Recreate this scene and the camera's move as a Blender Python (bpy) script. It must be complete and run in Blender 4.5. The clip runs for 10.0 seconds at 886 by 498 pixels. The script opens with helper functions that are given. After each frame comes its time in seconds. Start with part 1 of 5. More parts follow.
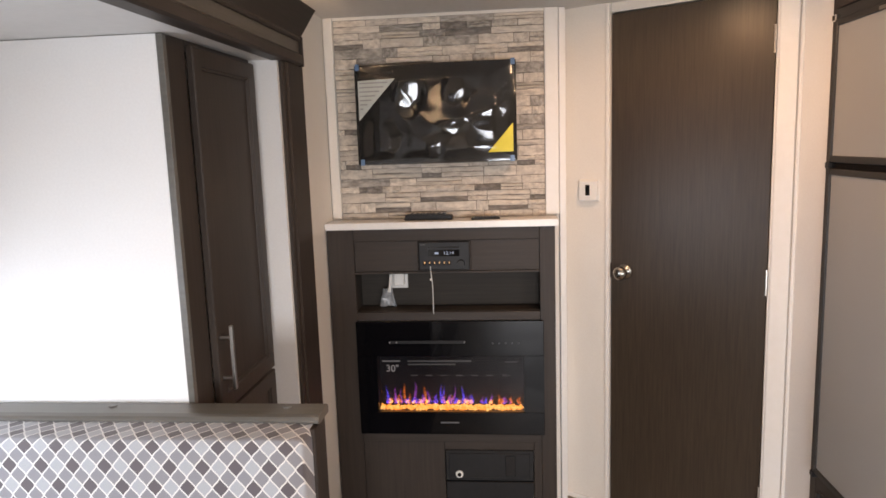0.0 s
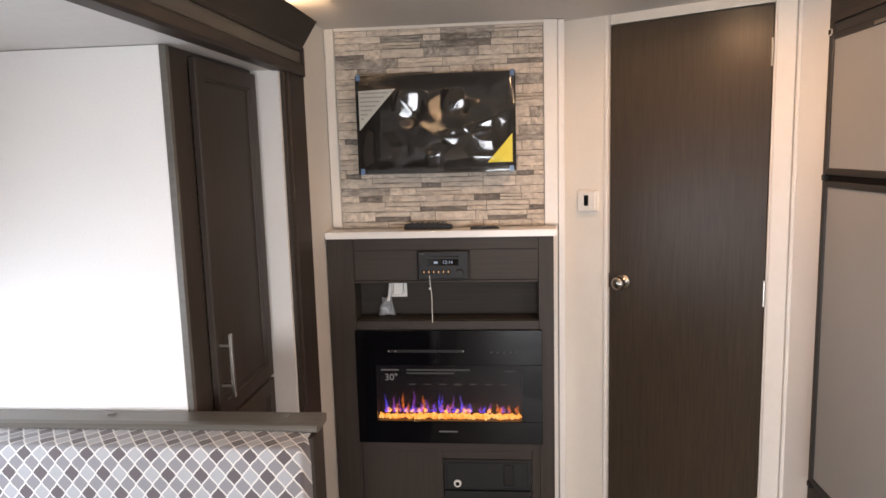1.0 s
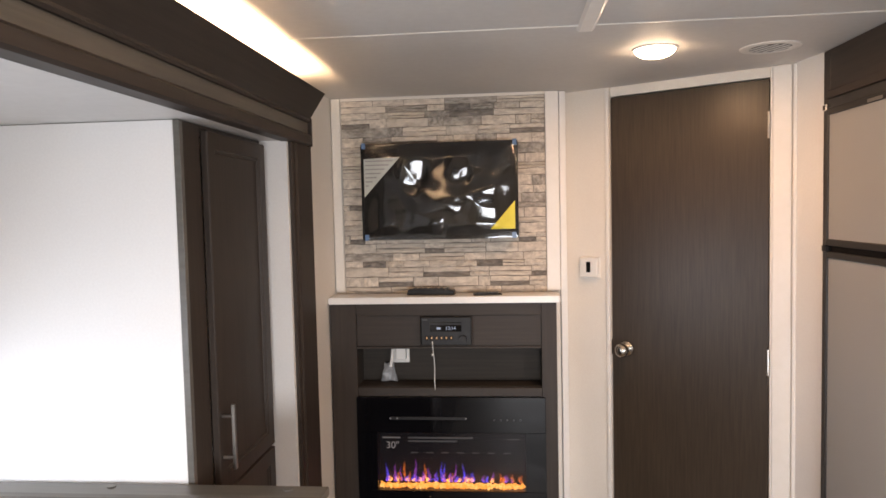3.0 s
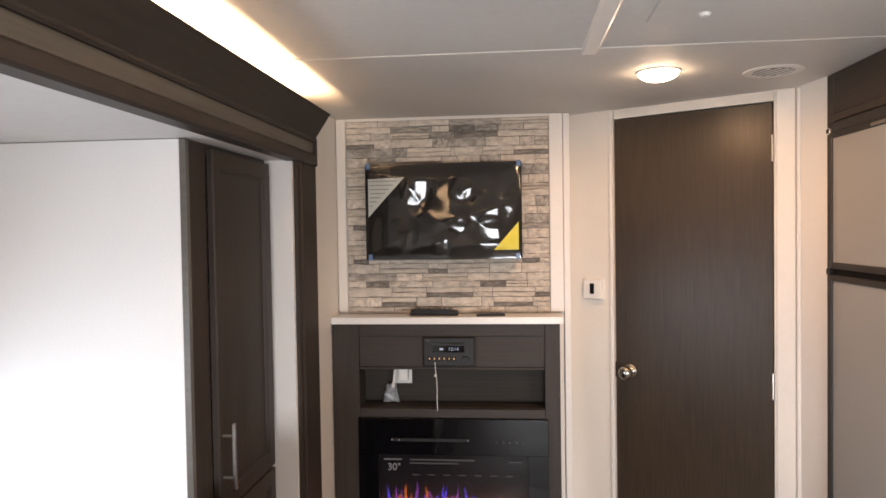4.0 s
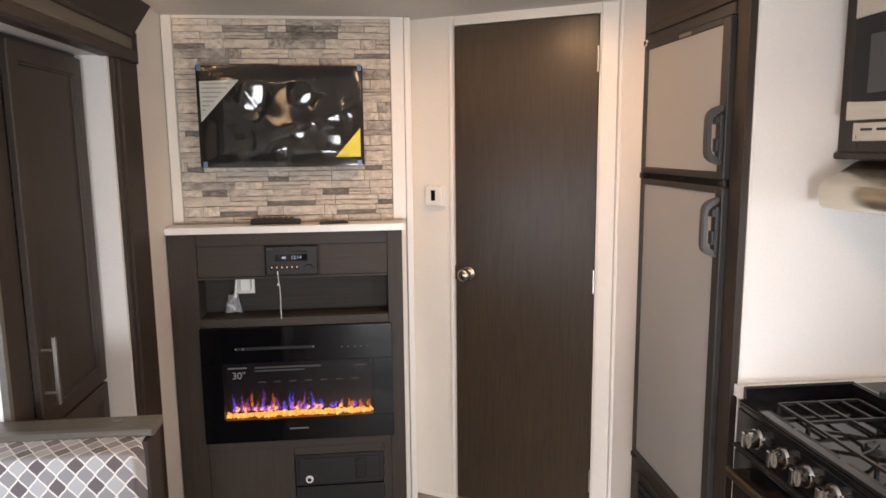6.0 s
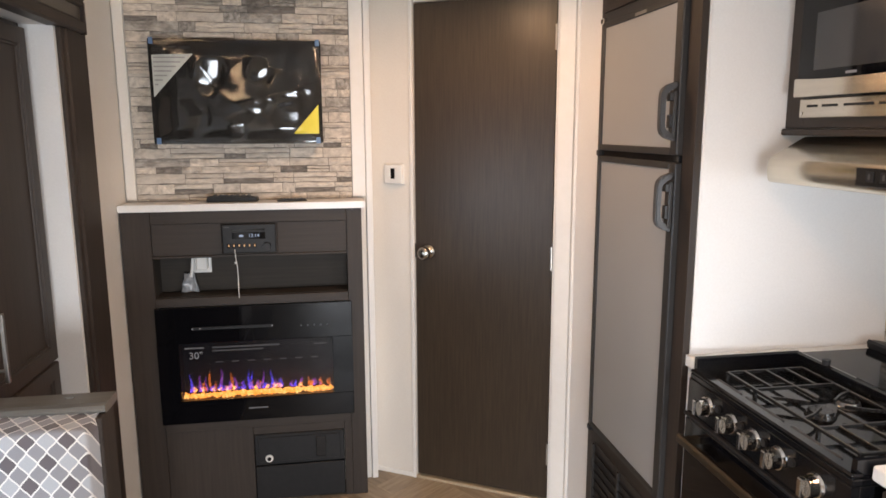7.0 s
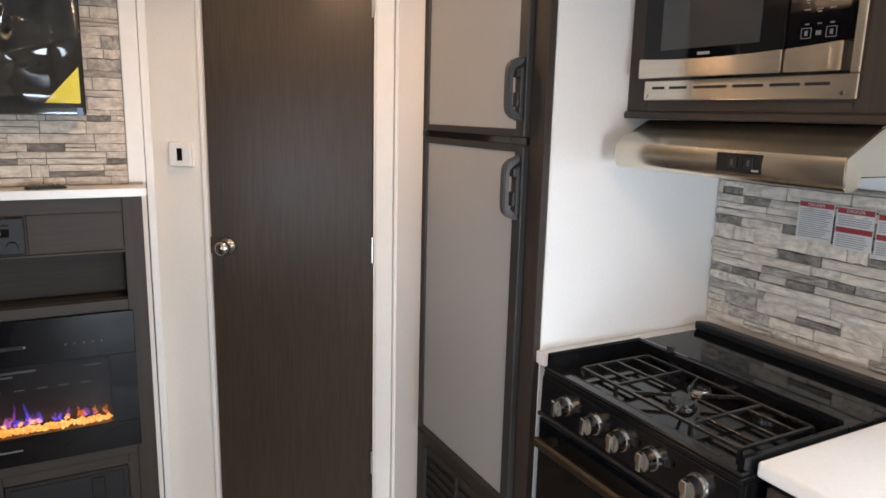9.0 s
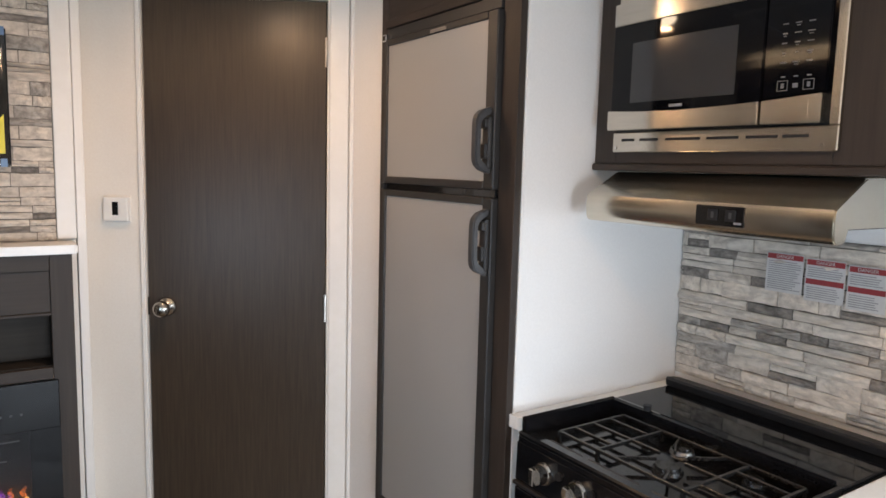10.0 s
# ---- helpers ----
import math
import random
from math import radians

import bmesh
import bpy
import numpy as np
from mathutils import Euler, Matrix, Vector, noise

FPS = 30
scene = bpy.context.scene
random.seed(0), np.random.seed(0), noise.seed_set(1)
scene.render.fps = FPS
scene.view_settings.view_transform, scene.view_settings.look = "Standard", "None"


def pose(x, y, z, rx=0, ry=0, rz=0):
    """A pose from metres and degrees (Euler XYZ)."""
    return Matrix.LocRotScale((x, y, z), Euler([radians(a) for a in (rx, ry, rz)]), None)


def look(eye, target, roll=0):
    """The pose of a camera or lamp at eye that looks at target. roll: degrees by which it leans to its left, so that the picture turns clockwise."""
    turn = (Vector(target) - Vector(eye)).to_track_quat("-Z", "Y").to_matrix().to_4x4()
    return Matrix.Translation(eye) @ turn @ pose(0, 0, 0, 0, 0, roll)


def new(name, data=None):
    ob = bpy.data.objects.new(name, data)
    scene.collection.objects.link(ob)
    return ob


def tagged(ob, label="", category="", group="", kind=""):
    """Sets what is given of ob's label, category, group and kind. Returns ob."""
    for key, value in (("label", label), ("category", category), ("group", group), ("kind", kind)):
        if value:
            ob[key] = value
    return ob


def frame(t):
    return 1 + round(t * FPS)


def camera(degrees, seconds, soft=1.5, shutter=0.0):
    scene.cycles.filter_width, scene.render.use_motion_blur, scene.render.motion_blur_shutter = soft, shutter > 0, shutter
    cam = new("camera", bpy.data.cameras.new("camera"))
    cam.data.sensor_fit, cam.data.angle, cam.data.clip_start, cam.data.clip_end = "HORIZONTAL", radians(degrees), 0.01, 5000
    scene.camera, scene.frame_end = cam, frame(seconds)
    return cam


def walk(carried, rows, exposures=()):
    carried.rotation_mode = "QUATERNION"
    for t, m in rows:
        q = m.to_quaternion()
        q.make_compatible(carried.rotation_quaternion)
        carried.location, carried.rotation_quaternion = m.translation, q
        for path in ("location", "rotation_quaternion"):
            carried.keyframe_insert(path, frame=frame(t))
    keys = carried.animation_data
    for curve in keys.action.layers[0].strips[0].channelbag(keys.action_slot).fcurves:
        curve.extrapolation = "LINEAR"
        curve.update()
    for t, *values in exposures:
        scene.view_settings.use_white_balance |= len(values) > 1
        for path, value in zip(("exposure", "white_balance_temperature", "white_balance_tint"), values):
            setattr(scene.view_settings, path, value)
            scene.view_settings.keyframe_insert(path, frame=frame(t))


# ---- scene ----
cam = camera(65.6, 10.0, soft=1.6)
PATH = [
    (0, (-0.143, -0.047, 1.555), (-0.339, 1.92, 1.255), -1.9),
    (0.5, (-0.136, -0.058, 1.56), (-0.329, 1.912, 1.274), -1.9),
    (1, (-0.138, -0.059, 1.562), (-0.334, 1.912, 1.285), -1.6),
    (1.5, (-0.139, -0.053, 1.562), (-0.327, 1.921, 1.3), -2.1),
    (2, (-0.145, -0.05, 1.57), (-0.309, 1.929, 1.331), -1.9),
    (2.5, (-0.152, -0.056, 1.589), (-0.304, 1.929, 1.392), -1.5),
    (3, (-0.152, -0.07, 1.6), (-0.343, 1.918, 1.487), -1.3),
    (4.5, (-0.15, -0.07, 1.594), (-0.349, 1.919, 1.544), -0.8),
    (5, (-0.135, -0.069, 1.576), (-0.224, 1.919, 1.377), -0.3),
    (5.5, (-0.104, -0.082, 1.565), (-0.014, 1.898, 1.295), -0.5),
    (7, (-0.089, -0.1, 1.535), (0.229, 1.844, 1.192), -0.2),
    (7.5, (-0.125, -0.113, 1.51), (0.262, 1.817, 1.155), -0.2),
    (8, (-0.154, 0.002, 1.506), (0.385, 1.892, 1.136), 0.1),
    (8.5, (-0.159, 0.137, 1.508), (0.624, 1.922, 1.064), 1.2),
    (9, (-0.155, 0.21, 1.517), (0.773, 1.938, 1.13), 1.4),
    (9.5, (-0.163, 0.243, 1.517), (0.861, 1.94, 1.25), 1.2),
    (10, (-0.172, 0.332, 1.512), (0.926, 1.987, 1.278), 1.5),
]
walk(cam, [(t, look(eye, target, roll)) for t, eye, target, roll in PATH], [(0, 0.0, 8800, 26), (5, 0.02, 8900, 26), (7.5, 0.12, 8100, 21), (10, -0.10, 7500, 18)])

# ---- world and lights ----
world = bpy.data.worlds.new("world")
scene.world = world
world.use_nodes = True
wn = world.node_tree.nodes
sky = wn.new("ShaderNodeTexSky")
sky.sky_type, sky.sun_disc = 'NISHITA', False
sky.sun_elevation, sky.sun_rotation = radians(38), radians(200)
world.node_tree.links.new(sky.outputs[0], wn["Background"].inputs[0])
wn["Background"].inputs[1].default_value = 0.12


def area(name, m, sx, sy, watts, colour, spread=180):
    d = bpy.data.lights.new(name, 'AREA')
    d.shape, d.size, d.size_y, d.energy, d.color, d.spread = 'RECTANGLE', sx, sy, watts, colour, radians(spread)
    ob = new(name, d)
    ob.matrix_world = m
    return ob


DAY = (0.60, 0.80, 1.0)
WARM = (1.0, 0.62, 0.34)
area("window_light_dinette", look((-1.80, 0.50, 0.99), (0.0, 0.50, 0.40)), 1.75, 0.30, 26, (0.50, 0.73, 1.0), 165)
area("window_light_kitchen", look((1.44, -0.10, 1.30), (0.0, 0.0, 0.6)), 0.9, 0.40, 32, DAY, 165)
# added cool fill from the unseen rear, aimed low to lift the lower parts
area("fill_light_rear", look((0.15, -2.56, 0.70), (0.15, 0.0, -0.45)), 0.95, 0.90, 62, DAY, 105)
# first is seen, second follows from the hood's shadow, last two are added unseen
PUCKS = [(0.296, 2.084), (0.296, 0.62), (0.296, -1.0), (-0.35, -1.0)]
for k, (px, py) in enumerate(PUCKS):
    d = bpy.data.lights.new("ceiling_lamp_light", 'AREA')
    d.shape, d.size, d.energy, d.color = 'DISK', 0.08, (4.0 if k < 2 else 2.5), WARM
    new("ceiling_lamp_light", d).matrix_world = look((px, py, 2.030), (px, py, 0.0))
area("cove_light", pose(-0.852, 0.6, 1.965, 180, 0, 0), 0.02, 3.2, 26, (1.0, 0.80, 0.56))

# ---- building helpers ----


def mesh_box(bm, x0, x1, y0, y1, z0, z1, bevel=0.0, seg=1, m=None):
    r = bmesh.ops.create_cube(bm, size=1.0)
    vs = r["verts"]
    c = Vector(((x0 + x1) / 2, (y0 + y1) / 2, (z0 + z1) / 2))
    for v in vs:
        v.co = Vector((v.co.x * (x1 - x0), v.co.y * (y1 - y0), v.co.z * (z1 - z0))) + c
    if bevel > 0:
        es = list({e for v in vs for e in v.link_edges})
        g = bmesh.ops.bevel(bm, geom=es, offset=bevel, segments=seg, affect='EDGES', profile=0.5)
        vs = list({v for f in g["faces"] for v in f.verts} | {v for v in vs if v.is_valid})
    if m is not None:
        for v in vs:
            v.co = m @ v.co
    return vs


def mesh_cyl(bm, p, q, r, r2=None, n=20):
    p, q = Vector(p), Vector(q)
    d = q - p
    m = Matrix.Translation((p + q) / 2) @ d.to_track_quat('Z', 'Y').to_matrix().to_4x4()
    return bmesh.ops.create_cone(bm, cap_ends=True, segments=n, radius1=r, radius2=r if r2 is None else r2, depth=d.length, matrix=m)["verts"]


def mesh_profile(bm, pts, axis, a, b):
    """A closed outline of (u, v) swept from a to b along an axis: 'y' takes (x, z), 'x' takes (y, z), 'z' takes (x, y)."""
    def at(u, v, w):
        return {'y': (u, w, v), 'x': (w, u, v), 'z': (u, v, w)}[axis]
    lo = [bm.verts.new(at(u, v, a)) for u, v in pts]
    hi = [bm.verts.new(at(u, v, b)) for u, v in pts]
    n = len(pts)
    bm.faces.new(lo)
    bm.faces.new(hi[::-1])
    for i in range(n):
        bm.faces.new((lo[i], hi[i], hi[(i + 1) % n], lo[(i + 1) % n]))
    bmesh.ops.recalc_face_normals(bm, faces=bm.faces)


def mesh_tube(bm, pts, r, n=8):
    """A round bar along a line of points."""
    pts = [Vector(p) for p in pts]
    rings = []
    for i, p in enumerate(pts):
        d = (pts[min(i + 1, len(pts) - 1)] - pts[max(i - 1, 0)]).normalized()
        q = d.to_track_quat('Z', 'Y')
        rings.append([bm.verts.new(p + q @ Vector((r * math.cos(2 * math.pi * k / n), r * math.sin(2 * math.pi * k / n), 0))) for k in range(n)])
    for a, b in zip(rings, rings[1:]):
        off = min(range(n), key=lambda o: sum((a[k].co - b[(k + o) % n].co).length for k in range(n)))
        for k in range(n):
            bm.faces.new((a[k], a[(k + 1) % n], b[(k + 1 + off) % n], b[(k + off) % n]))
    bm.faces.new(rings[0][::-1])
    bm.faces.new(rings[-1])
    bmesh.ops.recalc_face_normals(bm, faces=bm.faces)


def link_mesh(name, bm, material, smooth=False):
    me = bpy.data.meshes.new(name)
    bm.to_mesh(me)
    bm.free()
    if material is not None:
        me.materials.append(material)
    if smooth:
        for p in me.polygons:
            p.use_smooth = True
    return new(name, me)




def part(name, bm, material, parent=None, label="", smooth=False):
    ob = link_mesh(name, bm, material, smooth)
    if parent is not None:
        ob.parent = parent
        if parent.parent is None:
            ob.matrix_parent_inverse = parent.matrix_basis.inverted()
    return tagged(ob, label)


def box(name, b, material, parent=None, bevel=0.0015, label="", m=None, seg=1):
    bm = bmesh.new()
    mesh_box(bm, *b, bevel=bevel, seg=seg, m=m)
    return part(name, bm, material, parent, label, smooth=False)


def cyl(name, p, q, r, material, parent=None, label="", r2=None, n=20):
    bm = bmesh.new()
    mesh_cyl(bm, p, q, r, r2, n)
    return part(name, bm, material, parent, label)


def thing(name, at, label, category, group="", kind=""):
    ob = new(name)
    ob.empty_display_size = 0.05
    ob.matrix_basis = Matrix.Translation(at)
    return tagged(ob, label, category, group, kind)


def text(name, body, size, m, material, parent, depth=0.0003):
    c = bpy.data.curves.new(name, 'FONT')
    c.body, c.size, c.extrude, c.align_x, c.align_y = body, size, depth, 'CENTER', 'CENTER'
    c.materials.append(material)
    ob = new(name, c)
    ob.matrix_basis = m
    ob.parent = parent
    if parent.parent is None:
        ob.matrix_parent_inverse = parent.matrix_basis.inverted()
    return ob


# ---- materials ----


def mat(name, c, c2=None, rough=0.5, metal=0.0, scale=(1, 1, 1), size=8.0, bump=0.0, bump_size=250.0, rough_var=0.08, blotch=0.10, coat=0.0, spec=0.5, per_object=0.0, aniso=0.0, sharp=(0.3, 0.7)):
    m = bpy.data.materials.new(name)
    m.use_nodes = True
    nt = m.node_tree
    n, l = nt.nodes, nt.links
    b = n["Principled BSDF"]
    co = n.new("ShaderNodeTexCoord")
    mp = n.new("ShaderNodeMapping")
    mp.inputs["Scale"].default_value = scale
    l.new(co.outputs["Object"], mp.inputs[0])
    g = n.new("ShaderNodeTexNoise")
    g.inputs["Scale"].default_value, g.inputs["Detail"].default_value, g.inputs["Roughness"].default_value = size, 6, 0.62
    l.new(mp.outputs[0], g.inputs["Vector"])
    ramp = n.new("ShaderNodeValToRGB")
    ramp.color_ramp.elements[0].position, ramp.color_ramp.elements[1].position = sharp
    ramp.color_ramp.elements[0].color = (*(c2 or [v * 0.82 for v in c]), 1)
    ramp.color_ramp.elements[1].color = (*c, 1)
    l.new(g.outputs["Fac"], ramp.inputs[0])
    big = n.new("ShaderNodeTexNoise")
    big.inputs["Scale"].default_value, big.inputs["Detail"].default_value = 2.3, 3
    l.new(co.outputs["Object"], big.inputs["Vector"])
    mr = n.new("ShaderNodeMapRange")
    mr.inputs[1].default_value, mr.inputs[2].default_value = 0.3, 0.7
    mr.inputs[3].default_value, mr.inputs[4].default_value = 1 - blotch, 1 + blotch * 0.4
    l.new(big.outputs["Fac"], mr.inputs[0])
    val = mr.outputs[0]
    if per_object > 0:
        oi = n.new("ShaderNodeObjectInfo")
        mr2 = n.new("ShaderNodeMapRange")
        mr2.inputs[3].default_value, mr2.inputs[4].default_value = 1 - per_object, 1 + per_object * 0.5
        l.new(oi.outputs["Random"], mr2.inputs[0])
        mu = n.new("ShaderNodeMath")
        mu.operation = 'MULTIPLY'
        l.new(val, mu.inputs[0])
        l.new(mr2.outputs[0], mu.inputs[1])
        val = mu.outputs[0]
    mx = n.new("ShaderNodeVectorMath")
    mx.operation = 'SCALE'
    l.new(ramp.outputs[0], mx.inputs[0])
    l.new(val, mx.inputs["Scale"])
    l.new(mx.outputs[0], b.inputs["Base Color"])
    rr = n.new("ShaderNodeMapRange")
    rr.inputs[3].default_value, rr.inputs[4].default_value = max(rough - rough_var, 0.02), min(rough + rough_var, 1)
    l.new(big.outputs["Fac"], rr.inputs[0])
    l.new(rr.outputs[0], b.inputs["Roughness"])
    b.inputs["Metallic"].default_value = metal
    b.inputs["Specular IOR Level"].default_value = spec
    b.inputs["Coat Weight"].default_value = coat
    b.inputs["Anisotropic"].default_value = aniso
    if bump > 0:
        bn = n.new("ShaderNodeTexNoise")
        bn.inputs["Scale"].default_value, bn.inputs["Detail"].default_value = bump_size, 4
        l.new(mp.outputs[0], bn.inputs["Vector"])
        bu = n.new("ShaderNodeBump")
        bu.inputs["Strength"].default_value, bu.inputs["Distance"].default_value = bump, 0.002
        l.new(bn.outputs["Fac"], bu.inputs["Height"])
        l.new(bu.outputs[0], b.inputs["Normal"])
    return m


def glow(name, c, strength):
    m = bpy.data.materials.new(name)
    m.use_nodes = True
    b = m.node_tree.nodes["Principled BSDF"]
    b.inputs["Base Color"].default_value = (*[v * 0.5 for v in c], 1)
    b.inputs["Emission Color"].default_value = (*c, 1)
    b.inputs["Emission Strength"].default_value = strength
    return m


def clear(name, tint=(1, 1, 1), alpha=0.25, rough=0.03):
    """A thin sheet of clear or smoked glass: part seen through, part gloss."""
    m = bpy.data.materials.new(name)
    m.use_nodes = True
    n, l = m.node_tree.nodes, m.node_tree.links
    b = n["Principled BSDF"]
    b.inputs["Base Color"].default_value = (0.01, 0.01, 0.012, 1)
    b.inputs["Roughness"].default_value = rough
    tr = n.new("ShaderNodeBsdfTransparent")
    tr.inputs[0].default_value = (*tint, 1)
    mi = n.new("ShaderNodeMixShader")
    mi.inputs[0].default_value = alpha
    l.new(tr.outputs[0], mi.inputs[1])
    l.new(b.outputs[0], mi.inputs[2])
    l.new(mi.outputs[0], n["Material Output"].inputs[0])
    return m


W1, W2 = (0.048, 0.036, 0.0295), (0.033, 0.0245, 0.020)
WOOD_Z = mat("dark_wood_upright_grain", W1, W2, 0.50, spec=0.28, scale=(55, 55, 2.2), size=1.6, bump=0.10, bump_size=3.0, blotch=0.12)
WOOD_Y = mat("dark_wood_lengthwise_grain", W1, W2, 0.50, spec=0.28, scale=(55, 2.2, 55), size=1.6, bump=0.10, bump_size=3.0, blotch=0.12)
WOOD_X = mat("dark_wood_crosswise_grain", W1, W2, 0.50, spec=0.28, scale=(2.2, 55, 55), size=1.6, bump=0.10, bump_size=3.0, blotch=0.12)
WOOD_DOOR = mat("door_laminate", (0.059, 0.043, 0.0305), (0.036, 0.0255, 0.0183), 0.34, scale=(110, 110, 4.0), size=1.5, bump=0.12, bump_size=3.0, blotch=0.06, rough_var=0.02, spec=0.38)
WOOD_TAN = mat("tan_wood_band", (0.105, 0.088, 0.070), (0.075, 0.062, 0.049), 0.40, scale=(55, 2.2, 55), size=1.6, bump=0.08, bump_size=3.0)
WOOD_IN = mat("cabinet_inner_board", (0.050, 0.043, 0.037), (0.035, 0.030, 0.026), 0.55, spec=0.12, scale=(2.2, 55, 55), size=1.6, bump=0.05)
RAIL = mat("painted_rail", (0.13, 0.12, 0.105), (0.10, 0.092, 0.08), 0.35, scale=(3, 40, 40), size=2.0, bump=0.06, bump_size=4.0)
CREAM = mat("cream_wall_board", (0.78, 0.745, 0.69), (0.74, 0.70, 0.645), 0.55, scale=(1, 1, 1), size=160, bump=0.10, bump_size=420, blotch=0.04)
WHITE = mat("white_wall_board", (0.80, 0.79, 0.775), (0.76, 0.75, 0.735), 0.5, size=160, bump=0.10, bump_size=420, blotch=0.03)
TRIM = mat("white_trim_moulding", (0.82, 0.80, 0.77), (0.79, 0.77, 0.73), 0.38, size=30, bump=0.03, blotch=0.04)
CEIL = mat("ceiling_board", (0.66, 0.645, 0.625), (0.62, 0.605, 0.585), 0.6, size=40, bump=0.06, bump_size=200, blotch=0.06)
COUNTER = mat("white_worktop", (0.84, 0.825, 0.80), (0.80, 0.785, 0.755), 0.30, size=90, bump=0.01, blotch=0.03)
BLACK = mat("black_enamel", (0.007, 0.007, 0.008), (0.005, 0.005, 0.006), 0.09, size=20, blotch=0.1, rough_var=0.05)
BLACK_M = mat("black_satin_plastic", (0.018, 0.018, 0.019), (0.013, 0.013, 0.014), 0.42, spec=0.25, size=60, bump=0.05, bump_size=600)
GLASS_B = mat("black_glass", (0.004, 0.004, 0.005), (0.003, 0.003, 0.004), 0.05, size=5, rough_var=0.02, spec=0.25)
IRON = mat("cast_iron", (0.020, 0.0195, 0.0195), (0.011, 0.011, 0.011), 0.24, size=200, bump=0.25, bump_size=500)
# golden tint: warm reflections of cabinets and floor put into the steel's colour
STEEL = mat("brushed_steel", (0.67, 0.615, 0.53), (0.58, 0.53, 0.46), 0.25, metal=1.0, scale=(60, 1.5, 60), size=2.0, bump=0.05, bump_size=3.0, aniso=0.75)
STEEL.node_tree.nodes["Principled BSDF"].inputs["Anisotropic Rotation"].default_value = 0.25
NICKEL = mat("brushed_nickel", (0.56, 0.53, 0.49), (0.49, 0.46, 0.43), 0.32, metal=1.0, size=50, bump=0.02)
CHROME = mat("chrome", (0.72, 0.70, 0.68), (0.66, 0.64, 0.62), 0.10, metal=1.0, size=30)
FRIDGE_P = mat("silver_fridge_laminate", (0.43, 0.43, 0.425), (0.40, 0.40, 0.395), 0.34, size=300, bump=0.10, bump_size=700, blotch=0.03, metal=0.25)
FRIDGE_K = mat("dark_grey_fridge_plastic", (0.030, 0.028, 0.027), (0.024, 0.022, 0.021), 0.45, size=200, bump=0.08, bump_size=500)
HANDLE_K = mat("grey_plastic_handle", (0.060, 0.060, 0.062), (0.050, 0.050, 0.052), 0.42, size=100, bump=0.05)
PLASTIC_W = mat("white_plastic", (0.80, 0.79, 0.76), (0.77, 0.76, 0.73), 0.4, size=60, blotch=0.02)
GREYBAG = mat("grey_plastic_bag", (0.32, 0.33, 0.34), (0.22, 0.23, 0.24), 0.25, size=40, bump=0.3, bump_size=60)
PAPER = mat("white_label_paper", (0.56, 0.55, 0.54), (0.51, 0.50, 0.49), 0.6, size=60)
RED = mat("red_label_print", (0.30, 0.028, 0.032), (0.25, 0.022, 0.026), 0.55, size=60)
GREYINK = mat("grey_print", (0.30, 0.30, 0.30), (0.24, 0.24, 0.24), 0.6, size=60)
STICK_G = mat("pale_green_sticker", (0.50, 0.53, 0.50), (0.45, 0.48, 0.45), 0.45, size=60)
YELLOW = mat("yellow_sticker", (0.80, 0.68, 0.05), (0.74, 0.62, 0.04), 0.3, size=60)
BLUE = mat("blue_tape", (0.10, 0.20, 0.36), (0.08, 0.17, 0.31), 0.3, size=60)
KEYINK = mat("dim_grey_print", (0.13, 0.13, 0.135), (0.10, 0.10, 0.105), 0.5, size=60)
INK = mat("pale_print_on_glass", (0.26, 0.26, 0.27), (0.22, 0.22, 0.23), 0.5, size=60)
MESHWIN = mat("dark_grey_screen_window", (0.045, 0.044, 0.045), (0.035, 0.034, 0.035), 0.12, size=900, rough_var=0.03)
FOAM = mat("dim_screen_panel", (0.050, 0.046, 0.052), (0.040, 0.037, 0.042), 0.4, size=20)
LED = glow("lamp_diffuser", (1.0, 0.86, 0.66), 42.0)


def ember_mat():
    """Glowing crystals, each a little paler or redder than the next."""
    m = glow("ember_crystals", (1.0, 0.42, 0.09), 3.3)
    n, l = m.node_tree.nodes, m.node_tree.links
    geo, ramp = n.new("ShaderNodeNewGeometry"), n.new("ShaderNodeValToRGB")
    e = ramp.color_ramp.elements
    e[0].color, e[1].color = (1.0, 0.33, 0.06, 1), (1.0, 0.66, 0.24, 1)
    mid = e.new(0.55)
    mid.color = (1.0, 0.47, 0.11, 1)
    l.new(geo.outputs["Random Per Island"], ramp.inputs[0])
    l.new(ramp.outputs[0], n["Principled BSDF"].inputs["Emission Color"])
    return m


LEDSTRIP = glow("led_strip", (1.0, 0.86, 0.62), 8.0)
DISPLAY = glow("pale_blue_display", (0.50, 0.70, 1.0), 0.22)
AMBER = glow("amber_button_light", (1.0, 0.60, 0.30), 0.22)
EMBER = ember_mat()


